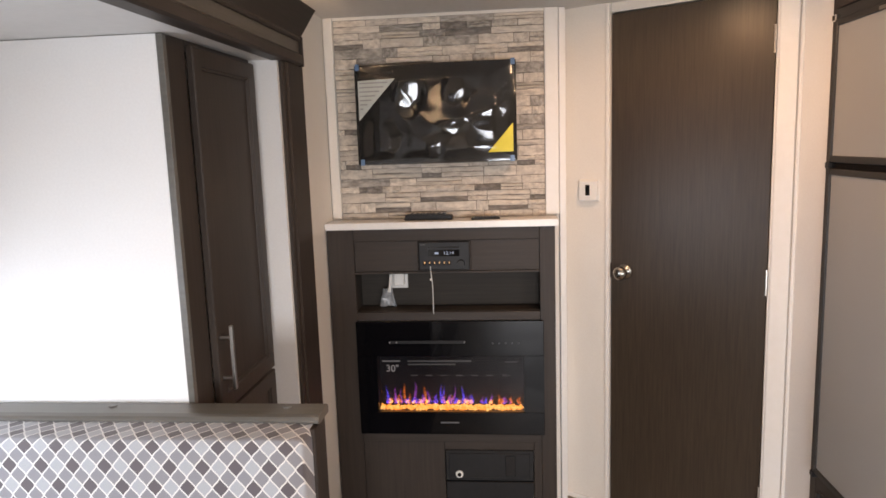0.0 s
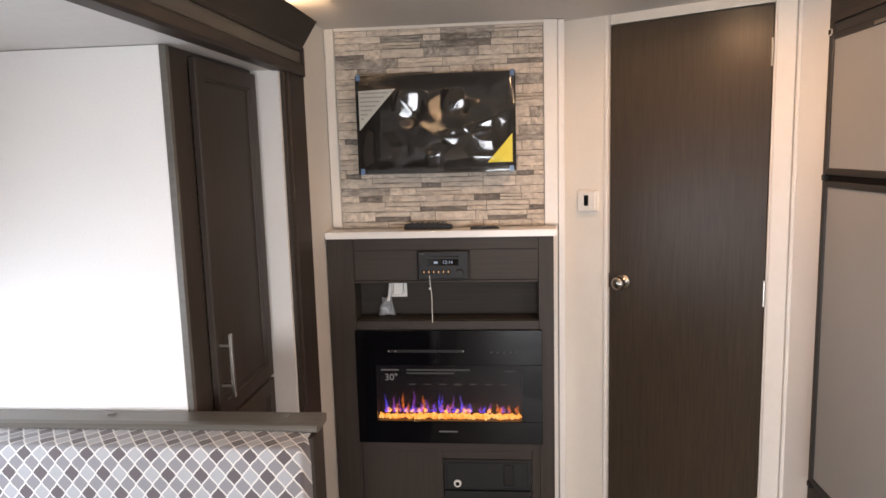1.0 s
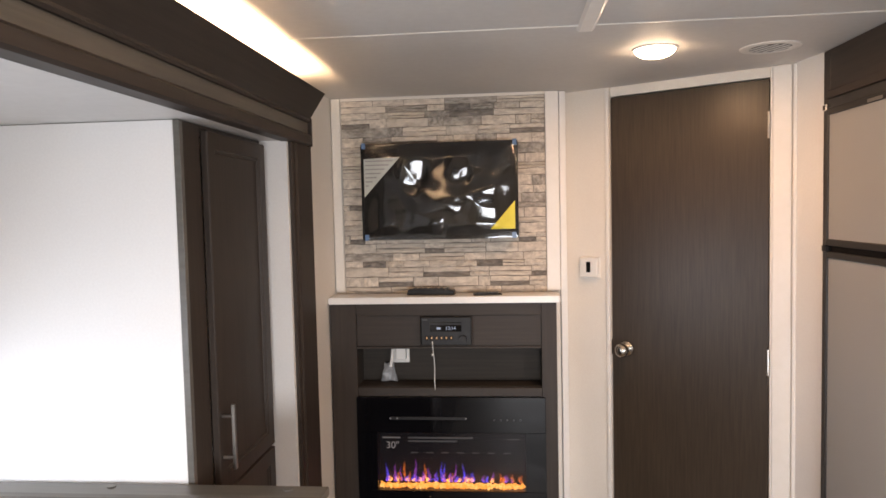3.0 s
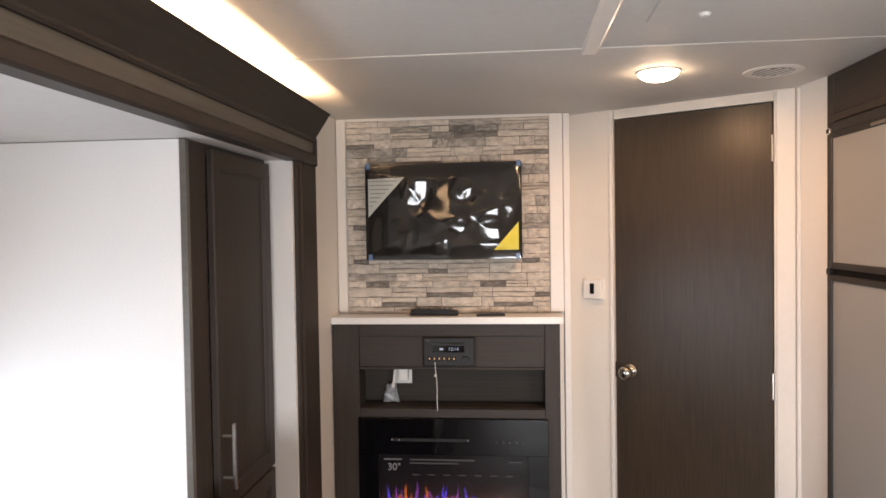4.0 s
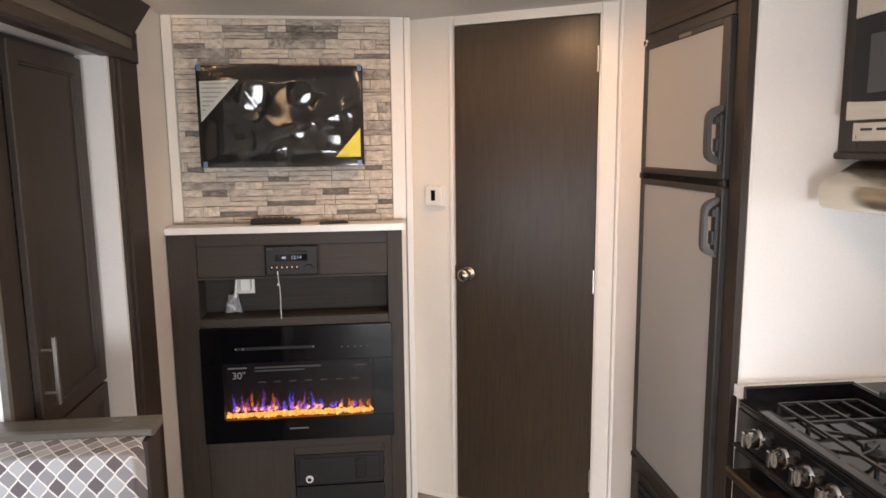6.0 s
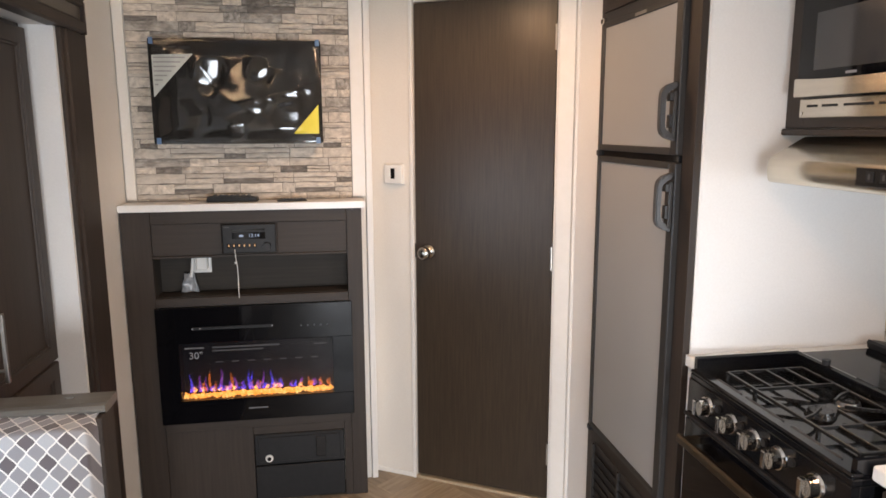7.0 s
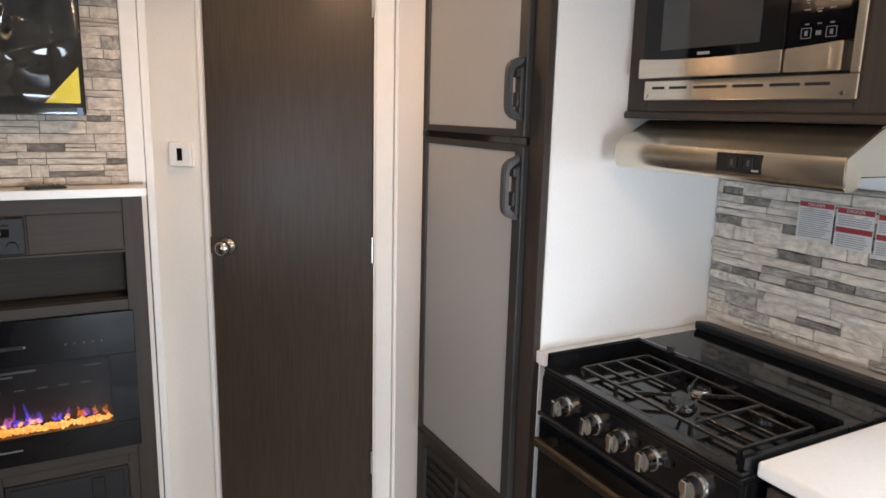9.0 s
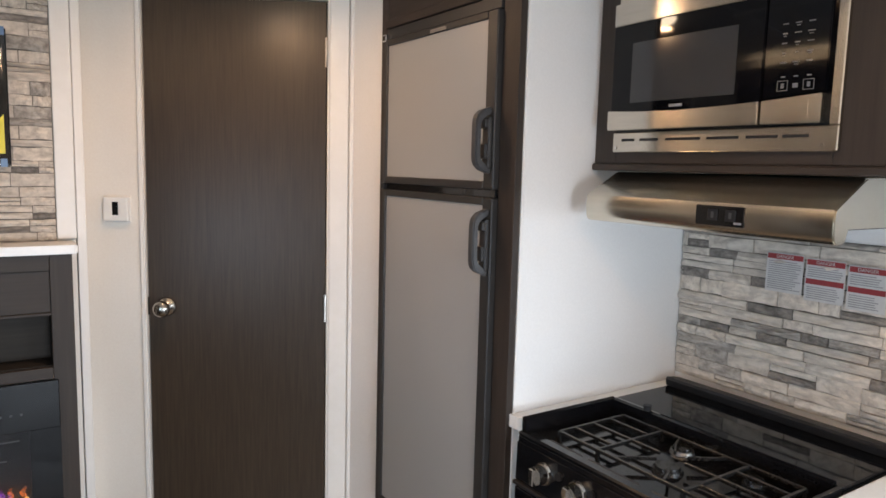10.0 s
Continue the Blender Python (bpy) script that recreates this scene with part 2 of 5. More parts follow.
def flame_mat(name, c, strength, body):
    """Light thrown on the screen: thick at the foot, thinning out upwards, torn by a fine noise."""
    m = glow(name, c, strength)
    n, l = m.node_tree.nodes, m.node_tree.links
    co, sep, ns = n.new("ShaderNodeTexCoord"), n.new("ShaderNodeSeparateXYZ"), n.new("ShaderNodeTexNoise")
    l.new(co.outputs["Generated"], sep.inputs[0])
    l.new(co.outputs["Object"], ns.inputs["Vector"])
    ns.inputs["Scale"].default_value, ns.inputs["Detail"].default_value = 130, 2
    fade, mu = n.new("ShaderNodeMapRange"), n.new("ShaderNodeMath")
    fade.inputs[1].default_value, fade.inputs[2].default_value = 0.25, 1.0
    fade.inputs[3].default_value, fade.inputs[4].default_value = body, 0.02
    l.new(sep.outputs[2], fade.inputs[0])
    mu.operation, mu.use_clamp = 'MULTIPLY', True
    tear = n.new("ShaderNodeMapRange")
    tear.inputs[1].default_value, tear.inputs[2].default_value = 0.35, 0.62
    l.new(ns.outputs["Fac"], tear.inputs[0])
    l.new(fade.outputs[0], mu.inputs[0])
    l.new(tear.outputs[0], mu.inputs[1])
    tr, mi = n.new("ShaderNodeBsdfTransparent"), n.new("ShaderNodeMixShader")
    l.new(mu.outputs[0], mi.inputs[0])
    l.new(tr.outputs[0], mi.inputs[1])
    l.new(n["Principled BSDF"].outputs[0], mi.inputs[2])
    l.new(mi.outputs[0], n["Material Output"].inputs[0])
    return m


FLAME_O = flame_mat("flame_orange", (1.0, 0.27, 0.06), 2.6, 0.50)
FLAME_B = flame_mat("flame_blue", (0.10, 0.08, 1.0), 4.0, 0.50)
FLAME_V = flame_mat("flame_violet", (0.45, 0.12, 0.90), 2.4, 0.42)
FLAME_Y = flame_mat("flame_yellow", (1.0, 0.44, 0.13), 7.0, 0.8)
PANE = clear("window_pane", (0.97, 0.99, 1.0), 0.08)
SMOKED = clear("smoked_fire_glass", (0.80, 0.80, 0.82), 0.30, 0.05)


def stone_mat(name, light, dark, streak):
    m = mat(name, light, dark, 0.66, scale=(0.55, 0.3, 0.20), size=7.5, bump=0.8, bump_size=12.0, blotch=0.16, per_object=0.16, sharp=streak)
    n, l = m.node_tree.nodes, m.node_tree.links
    info, shift = n.new("ShaderNodeObjectInfo"), n.new("ShaderNodeVectorMath")
    shift.operation = 'SCALE'
    shift.inputs[0].default_value = (37.0, 11.0, 23.0)
    l.new(info.outputs["Random"], shift.inputs["Scale"])
    for q in [q for q in n if q.type == 'MAPPING']:
        l.new(shift.outputs[0], q.inputs["Location"])
    return m


STONE_A = stone_mat("pale_ledge_stone", (0.70, 0.625, 0.54), (0.43, 0.375, 0.32), (0.30, 0.58))
STONE_B = stone_mat("grey_ledge_stone", (0.50, 0.455, 0.405), (0.23, 0.205, 0.18), (0.36, 0.62))
STONE_C = stone_mat("dark_ledge_stone", (0.33, 0.29, 0.255), (0.125, 0.108, 0.094), (0.34, 0.68))
JOINT = mat("stone_joint", (0.20, 0.178, 0.152), (0.10, 0.088, 0.076), 0.8, size=30)


def cushion_mat():
    """Woven cloth with an ogee lattice: white lines round dark grey, pale grey and white lozenges."""
    m = bpy.data.materials.new("ogee_lattice_cloth")
    m.use_nodes = True
    nt = m.node_tree
    n, l = nt.nodes, nt.links
    b = n["Principled BSDF"]
    co = n.new("ShaderNodeTexCoord")
    sep = n.new("ShaderNodeSeparateXYZ")
    l.new(co.outputs["Object"], sep.inputs[0])

    def math_(op, a, b_=None):
        q = n.new("ShaderNodeMath")
        q.operation = op
        for k, v in enumerate((a, b_)):
            if v is None:
                continue
            if isinstance(v, (int, float)):
                q.inputs[k].default_value = v
            else:
                l.new(v, q.inputs[k])
        return q.outputs[0]
    u = math_('DIVIDE', math_('ADD', sep.outputs[0], 1.277), 0.0390)
    # the cloth runs on over the top edge: depth counts as height
    w = math_('DIVIDE', math_('ADD', math_('SUBTRACT', sep.outputs[2], 2.259), sep.outputs[1]), 0.0500)
    a, c = math_('ADD', u, w), math_('SUBTRACT', u, w)
    wob = math_('MULTIPLY', math_('SINE', math_('MULTIPLY', a, 2 * math.pi)), -0.020)
    wob2 = math_('MULTIPLY', math_('SINE', math_('MULTIPLY', c, 2 * math.pi)), -0.020)
    a2, c2 = math_('ADD', a, wob2), math_('ADD', c, wob)
    ra, rc = math_('ROUND', a2), math_('ROUND', c2)
    ea = math_('ABSOLUTE', math_('SUBTRACT', a2, ra))
    ec = math_('ABSOLUTE', math_('SUBTRACT', c2, rc))
    line = math_('GREATER_THAN', math_('MAXIMUM', ea, ec), 0.446)
    pa = math_('FLOORED_MODULO', ra, 2.0)
    pc = math_('FLOORED_MODULO', rc, 2.0)
    dark = math_('MULTIPLY', math_('SUBTRACT', 1.0, pa), math_('SUBTRACT', 1.0, pc))
    pale = math_('MULTIPLY', pa, pc)

    def blend(f, x, y):
        q = n.new("ShaderNodeMix")
        q.data_type = 'RGBA'
        l.new(f, q.inputs[0])
        for k, v in ((6, x), (7, y)):
            if isinstance(v, tuple):
                q.inputs[k].default_value = (*v, 1)
            else:
                l.new(v, q.inputs[k])
        return q.outputs[2]
    ns = n.new("ShaderNodeTexNoise")
    ns.inputs["Scale"].default_value, ns.inputs["Detail"].default_value = 900, 2
    l.new(co.outputs["Object"], ns.inputs["Vector"])
    col = blend(dark, (0.215, 0.212, 0.225), (0.095, 0.080, 0.086))
    # the faint blue of the pale lozenges is daylight put into the cloth colour
    col = blend(pale, col, (0.345, 0.355, 0.375))
    col = blend(line, col, (0.66, 0.64, 0.61))
    sc = n.new("ShaderNodeVectorMath")
    sc.operation = 'SCALE'
    mr = n.new("ShaderNodeMapRange")
    mr.inputs[3].default_value, mr.inputs[4].default_value = 0.78, 1.15
    l.new(ns.outputs["Fac"], mr.inputs[0])
    l.new(col, sc.inputs[0])
    l.new(mr.outputs[0], sc.inputs["Scale"])
    l.new(sc.outputs[0], b.inputs["Base Color"])
    b.inputs["Roughness"].default_value = 0.75
    b.inputs["Sheen Weight"].default_value = 0.2
    bu = n.new("ShaderNodeBump")
    bu.inputs["Strength"].default_value, bu.inputs["Distance"].default_value = 0.25, 0.001
    l.new(ns.outputs["Fac"], bu.inputs["Height"])
    l.new(bu.outputs[0], b.inputs["Normal"])
    return m


CLOTH = cushion_mat()
CLOTH_P = mat("plain_grey_cloth", (0.24, 0.22, 0.20), (0.19, 0.17, 0.155), 0.8, size=500, bump=0.2, bump_size=800)

# ---- the shell ----
# Plan, in metres: x across the trailer (slide-out on -x, kitchen on +x), y towards the bathroom end.
XL, XR, CEILZ, BACK = -0.885, 1.475, 2.072, -2.65
SX, SZ, SY0, SY1 = -1.90, 1.838, -0.55, 2.13      # slide-out: outer wall, ceiling, ends
STONE_Y = 2.775
DOOR_A, DOOR_B = Vector((0.255, 2.744)), Vector((0.757, 2.440))
DD = (DOOR_B - DOOR_A).normalized()
DANG = math.degrees(math.atan2(DD.y, DD.x))
DM = pose(DOOR_A.x, DOOR_A.y, 0, 0, 0, DANG)      # along +x of this pose runs the slanted wall, -y is its room side


def structure(name, b, material, label, category, bevel=0.0, m=None):
    return tagged(box(name, b, material, None, bevel, m=m), label, category, kind="structure")


structure("floor", (-2.0, 1.6, BACK - 0.1, 3.0, -0.06, -0.004), mat("floor_underlay", (0.20, 0.165, 0.13), (0.12, 0.10, 0.08), 0.5, scale=(4, 40, 4), size=3), "grey-brown wood-look vinyl floor", "floor")
structure("ceiling", (XL - 0.10, XR + 0.1, BACK - 0.1, 3.0, CEILZ, CEILZ + 0.05), CEIL, "white board ceiling with thin seams", "ceiling")
structure("ceiling_slideout", (SX - 0.1, XL - 0.0005, SY0 - 0.05, SY1 + 0.05, SZ, SZ + 0.05), CEIL, "low white ceiling of the slide-out", "ceiling")
structure("wall_west", (XL - 0.05, XL, SY1 + 0.0405, STONE_Y + 0.1, 0, CEILZ), CREAM, "cream board side wall", "wall")
structure("wall_west_over_slideout", (XL - 0.05, XL, SY0, SY1, SZ + 0.051, CEILZ), CREAM, "cream wall strip over the slide-out opening", "wall")
structure("wall_west_rear", (XL - 0.05, XL, BACK, SY0, 0, CEILZ), CREAM, "cream board side wall", "wall")
structure("wall_slideout_end", (SX, XL + 0.016, SY1, SY1 + 0.04, 0, SZ), WHITE, "white end wall of the slide-out", "wall")
structure("wall_slideout_rear", (SX, XL - 0.052, SY0 - 0.04, SY0, 0, SZ), WHITE, "white end wall of the slide-out", "wall")
structure("wall_north", (XL, 0.055, STONE_Y, STONE_Y + 0.05, 0, CEILZ), CREAM, "cream wall behind the stone panel", "wall")
# slanted wall with the bathroom door
structure("wall_slanted_left", (-0.235, 0.0, 0.0, 0.04, 0, CEILZ), CREAM, "cream board wall beside the bathroom door", "wall", m=DM)
structure("wall_slanted_header", (0.0, 0.590, 0.012, 0.04, 2.036, CEILZ), CREAM, "cream strip over the bathroom door", "wall", m=DM)
structure("wall_slanted_right", (0.590, 0.668, 0.0, 0.04, 0, CEILZ), CREAM, "cream strip beside the door hinges", "wall", m=DM)
structure("wall_bathroom_back", (-0.25, 0.70, 0.10, 0.12, 0, CEILZ), CREAM, "plain wall behind the door", "wall", m=DM)
RW = DM @ Vector((0.668, 0.0, 0))
bm = bmesh.new()
mesh_profile(bm, [(RW.x, RW.y), (0.853, 2.240), (0.90, 2.240), (0.90, RW.y + 0.05), (RW.x + 0.02, RW.y + 0.04)], 'z', 0, CEILZ)
tagged(part("wall_beside_fridge", bm, WHITE), "white wall strip between bathroom door and refrigerator", "wall", kind="structure")
# kitchen wall with its window
KW = (-0.60, 0.40, 1.07, 1.52)
for nm, y0, y1, z0, z1 in (("wall_east", KW[1], 3.0, 0, CEILZ), ("wall_east_rear", BACK, KW[0], 0, CEILZ), ("wall_east_sill", KW[0], KW[1], 0, KW[2]), ("wall_east_head", KW[0], KW[1], KW[3], CEILZ)):
    structure(nm, (XR, XR + 0.05, y0, y1, z0, z1), WHITE, "white kitchen side wall", "wall")
DW = (-0.42, 1.42, 0.80, 1.18)
for nm, y0, y1, z0, z1 in (("wall_slideout_outer", DW[1], SY1, 0, SZ), ("wall_slideout_outer_rear", SY0, DW[0], 0, SZ), ("wall_slideout_sill", DW[0], DW[1], 0, DW[2]), ("wall_slideout_head", DW[0], DW[1], DW[3], SZ)):
    structure(nm, (SX, SX + 0.05, y0, y1, z0, z1), WHITE, "white outer wall of the slide-out", "wall")
# assumed rear opening, never in view, set low to suit the added fill
RWN = (-0.35, 0.65, 0.20, 1.36)
for nm, x0, x1, z0, z1 in (("wall_south", XL, RWN[0], 0, CEILZ), ("wall_south_right", RWN[1], XR, 0, CEILZ), ("wall_south_sill", RWN[0], RWN[1], 0, RWN[2]), ("wall_south_head", RWN[0], RWN[1], RWN[3], CEILZ)):
    structure(nm, (x0, x1, BACK, BACK + 0.05, z0, z1), CREAM, "cream rear wall", "wall")


def window(name, plane, at, a0, a1, z0, z1, inward):
    """A black-framed window in a wall; plane 'x' or 'y'."""
    w = thing(name, (at, (a0 + a1) / 2, z0) if plane == 'x' else ((a0 + a1) / 2, at, z0), "unseen black-framed trailer window with clear glass", "window", kind="structure")
    t = 0.035

    def bar(nm, b0, b1, y0, y1, material, d0=-0.004, d1=0.052):
        lo, hi = sorted((at + inward * d0, at + inward * d1))
        b = (lo, hi, b0, b1, y0, y1) if plane == 'x' else (b0, b1, lo, hi, y0, y1)
        return box(nm, b, material, w, 0.002)
    bar("window_frame", a0, a1, z0, z0 + t, BLACK_M)
    bar("window_frame", a0, a1, z1 - t, z1, BLACK_M)
    bar("window_frame", a0, a0 + t, z0 + t, z1 - t, BLACK_M)
    bar("window_frame", a1 - t, a1, z0 + t, z1 - t, BLACK_M)
    p = bar("pane", a0 + t, a1 - t, z0 + t, z1 - t, PANE, 0.008, 0.012)
    p.visible_shadow = False
    return w


window("window_1", 'x', SX + 0.05, DW[0], DW[1], DW[2], DW[3], -1)
window("window_2", 'x', XR, KW[0], KW[1], KW[2], KW[3], 1)
window("assumed_window_rear", 'y', BACK + 0.05, RWN[0], RWN[1], RWN[2], RWN[3], -1)
structure("ground", (-60, 60, -60, 60, -0.75, -0.70), mat("outside_ground", (0.22, 0.21, 0.19), (0.16, 0.15, 0.13), 0.9, size=0.5), "pale gravel ground outside", "ground")

# ---- trims of the shell ----


def trim(name, b, label, material=TRIM, m=None, bevel=0.002):
    return tagged(box(name, b, material, None, bevel, m=m), label, "trim", kind="structure")


trim("trim_stone_left", (XL + 0.006, -0.842, STONE_Y - 0.016, STONE_Y - 0.001, 1.262, CEILZ - 0.002), "slim cream moulding beside the stone panel", CREAM)
trim("trim_stone_right", (0.002, 0.056, STONE_Y - 0.014, STONE_Y - 0.001, 1.262, CEILZ - 0.002), "flat cream moulding beside the stone panel")
trim("trim_corner_post", (0.058, 0.084, STONE_Y - 0.008, 2.86, 0.0, CEILZ - 0.003), "narrow white corner moulding")
trim("trim_door_left", (-0.016, -0.001, -0.010, 0.0, 0.0, CEILZ - 0.004), "thin white edge moulding of the door opening", m=DM)
trim("trim_door_right", (0.600, 0.660, -0.010, -0.001, 0.0, CEILZ - 0.004), "flat white casing beside the door hinges", m=DM)
trim("trim_door_right_bead", (0.592, 0.5995, -0.006, -0.001, 0.0, CEILZ - 0.004), "thin white bead along the door casing", m=DM)
trim("trim_wall_corner", (0.664, 0.676, -0.012, 0.004, 0.0, CEILZ - 0.005), "white corner bead", m=DM)
trim("baseboard_slanted", (-0.20, -0.018, -0.007, 0.0, 0.0, 0.022), "low white baseboard", m=DM)
trim("threshold_door", (0.0, 0.588, -0.004, 0.045, -0.003, 0.011), "pale wood threshold under the door", m=DM,
     material=mat("threshold_wood", (0.50, 0.40, 0.28), (0.40, 0.31, 0.21), 0.45, scale=(4, 40, 40), size=3))
# ceiling seams and the raised strip
trim("ceiling_seam_cross", (-0.74, XR, 1.770, 1.779, CEILZ - 0.0025, CEILZ - 0.0003), "thin pale ceiling seam", bevel=0.0008)
bm = bmesh.new()
mesh_profile(bm, [(0.036, CEILZ - 0.0003), (0.044, CEILZ - 0.006), (0.076, CEILZ - 0.006), (0.084, CEILZ - 0.0003)], 'y', BACK + 0.06, 1.82)
tagged(part("ceiling_batten", bm, TRIM), "raised pale batten along the ceiling", "trim", kind="structure")
trim("ceiling_hatch", (0.16, 0.62, 1.10, 1.56, CEILZ - 0.003, CEILZ - 0.0003), "flush ceiling access panel", material=CEIL)
bm = bmesh.new()
mesh_cyl(bm, (0.277, 1.508, CEILZ - 0.010), (0.277, 1.508, CEILZ - 0.003), 0.010, 0.014, 16)
tagged(part("ceiling_plug", bm, PLASTIC_W), "small round white plastic plug in the ceiling", "plug")

# opening of the slide-out: post and head moulding
p = thing("slideout_post", (-0.86, 2.25, 0), "dark wood upright trim of the slide-out opening", "trim", kind="structure")
bm = bmesh.new()
mesh_profile(bm, [(XL + 0.0165, 2.146), (-0.860, 2.146), (-0.856, 2.150), (-0.856, 2.176), (-0.850, 2.184), (-0.850, 2.345), (-0.856, 2.352), (-0.856, 2.366), (XL + 0.0005, 2.366), (XL + 0.0005, 2.1715), (XL + 0.0165, 2.1715)], 'z', 0, 1.845)
part("upright", bm, WOOD_Z, p)
h = thing("slideout_head", (-0.84, 0.9, 1.83), "dark wood head moulding with a flared crown", "trim", kind="structure")
Y0, Y1 = SY0 - 0.2, 2.305
bm = bmesh.new()
mesh_profile(bm, [(XL, 1.836), (-0.842, 1.836), (-0.834, 1.842), (-0.834, 1.868), (-0.842, 1.876), (XL, 1.876)], 'y', Y0, Y1)
part("lower_band", bm, WOOD_Y, h)
box("middle_band", (XL, -0.846, Y0, Y1 - 0.002, 1.8762, 1.9155), WOOD_TAN, h, 0.001)
bm = bmesh.new()
mesh_profile(bm, [(XL, 1.9158), (-0.840, 1.9158), (-0.836, 1.922), (-0.838, 1.930), (-0.788, 2.006), (-0.781, 2.014), (-0.790, 2.017), (-0.800, 2.010), (-0.860, 1.945), (XL, 1.942)], 'y', Y0, Y1 + 0.004)
part("crown", bm, WOOD_Y, h)
box("crown_return", (XL, -0.834, Y1 - 0.001, Y1 + 0.012, 1.833, 1.932), WOOD_X, h, 0.002)
box("cove_strip", (-0.872, -0.856, Y0 + 0.05, Y1 - 0.06, 1.946, 1.950), LEDSTRIP, h, 0, "warm white light strip")

# ---- ceiling fixtures ----


def puck(x, y):
    t = thing("ceiling_lamp", (x, y, CEILZ), "round white ceiling lamp, lit warm white", "ceiling lamp", "ceiling lamps")
    bm = bmesh.new()
    mesh_cyl(bm, (x, y, CEILZ - 0.005), (x, y, CEILZ - 0.0003), 0.064, 0.068, 32)
    part("rim", bm, PLASTIC_W, t)
    bm = bmesh.new()
    prof = [(0.060 * math.cos(a), -0.004 - 0.026 * math.sin(a)) for a in [math.radians(q) for q in range(0, 91, 15)]]
    rings = [[bm.verts.new((x + max(r, 0.001) * math.cos(2 * math.pi * q / 32), y + max(r, 0.001) * math.sin(2 * math.pi * q / 32), CEILZ + z)) for q in range(32)] for r, z in prof]
    for a, b in zip(rings, rings[1:]):
        for q in range(32):
            bm.faces.new((a[q], a[(q + 1) % 32], b[(q + 1) % 32], b[q]))
    bm.faces.new(rings[-1])
    bmesh.ops.recalc_face_normals(bm, faces=bm.faces)
    part("diffuser", bm, LED, t, smooth=True)


# the last two, behind the camera, are assumed and only add warm light
for px, py in PUCKS:
    puck(px, py)
v = thing("ceiling_vent", (0.649, 2.135, CEILZ), "round white ceiling vent with slanted slats", "vent")
bm = bmesh.new()
ring = [(0.060, -0.001), (0.061, -0.0042), (0.074, -0.0046), (0.086, -0.003), (0.088, -0.0003), (0.060, -0.0004)]
N = 40
rows_ = [[bm.verts.new((0.649 + r * math.cos(2 * math.pi * k / N), 2.135 + r * math.sin(2 * math.pi * k / N), CEILZ + z)) for r, z in ring] for k in range(N)]
for k in range(N):
    a, b = rows_[k], rows_[(k + 1) % N]
    for i in range(len(ring)):
        bm.faces.new((a[i], a[(i + 1) % len(ring)], b[(i + 1) % len(ring)], b[i]))
bmesh.ops.recalc_face_normals(bm, faces=bm.faces)
part("frame", bm, PLASTIC_W, v)
cyl("backing", (0.649, 2.135, CEILZ - 0.0034), (0.649, 2.135, CEILZ - 0.0003), 0.0595, BLACK_M, v, n=32)
for k in range(-2, 3):
    d = k * 0.022
    half = math.sqrt(0.0575 ** 2 - d * d) - 0.002
    m = pose(0.649 + d * 0.94, 2.135 + d * 0.34, CEILZ - 0.0039, 0, 0, 28) @ pose(0, 0, 0, 0, 2, 0)
    box("slat", (-0.0050, 0.0050, -half, half, -0.0005, 0.0005), PLASTIC_W, v, 0, m=m)

# ---- bathroom door ----
d = thing("door_1", DM @ Vector((0.29, 0, 0)), "closed dark brown wood-look bathroom door", "door", kind="structure")
box("leaf", (0.003, 0.586, 0.006, 0.038, 0.018, 2.030), WOOD_DOOR, d, 0.0015, m=DM)
for z in (0.22, 1.035, 1.87):
    bm = bmesh.new()
    mesh_box(bm, 0.5835, 0.5915, -0.0085, 0.004, z - 0.045, z + 0.045, m=DM)
    mesh_cyl(bm, DM @ Vector((0.588, -0.010, z - 0.046)), DM @ Vector((0.588, -0.010, z + 0.046)), 0.0045, None, 12)
    part("hinge", bm, NICKEL, d)
bm = bmesh.new()
prof = [(0.031, 0.006), (0.031, 0.000), (0.026, -0.006), (0.013, -0.008), (0.011, -0.026), (0.018, -0.031), (0.026, -0.039), (0.0275, -0.050), (0.023, -0.060), (0.012, -0.065), (0.0, -0.066)]
N = 28
rings = []
for r, y in prof:
    rings.append([bm.verts.new(DM @ Vector((0.062 + r * math.cos(2 * math.pi * k / N), y, 1.030 + r * math.sin(2 * math.pi * k / N)))) for k in range(N)] if r > 0 else [bm.verts.new(DM @ Vector((0.062, y, 1.030)))])
for a, b in zip(rings, rings[1:]):
    for k in range(N):
        if len(b) > 1:
            bm.faces.new((a[k], a[(k + 1) % N], b[(k + 1) % N], b[k]))
        else:
            bm.faces.new((a[k], a[(k + 1) % N], b[0]))
bmesh.ops.recalc_face_normals(bm, faces=bm.faces)
part("door_knob", bm, mat("satin_nickel_knob", (0.42, 0.395, 0.36), (0.36, 0.335, 0.305), 0.20, metal=1.0, size=50, bump=0.02), d, "brushed nickel round knob", smooth=True)
box("latch_plate", (-0.0008, 0.0022, 0.004, 0.030, 1.000, 1.060), BLACK_M, d, 0, m=DM)

# ---- thermostat ----
t = thing("thermostat", DM @ Vector((-0.088, 0, 1.355)), "small square white wall thermostat with dark display", "thermostat")
box("case", (-0.126, -0.046, -0.024, -0.0003, 1.312, 1.393), PLASTIC_W, t, 0.005, m=DM, seg=2)
box("base", (-0.129, -0.043, -0.007, -0.0001, 1.309, 1.396), PLASTIC_W, t, 0.002, m=DM)
box("display", (-0.096, -0.077, -0.0252, -0.0235, 1.333, 1.376), BLACK, t, 0.0005, m=DM)

# ---- fireplace cabinet ----
CF = 2.642
c = thing("fireplace_cabinet", (-0.42, CF + 0.07, 0), "dark wood entertainment cabinet holding an electric fireplace", "cabinet")
CX0, CX1 = -0.880, 0.030
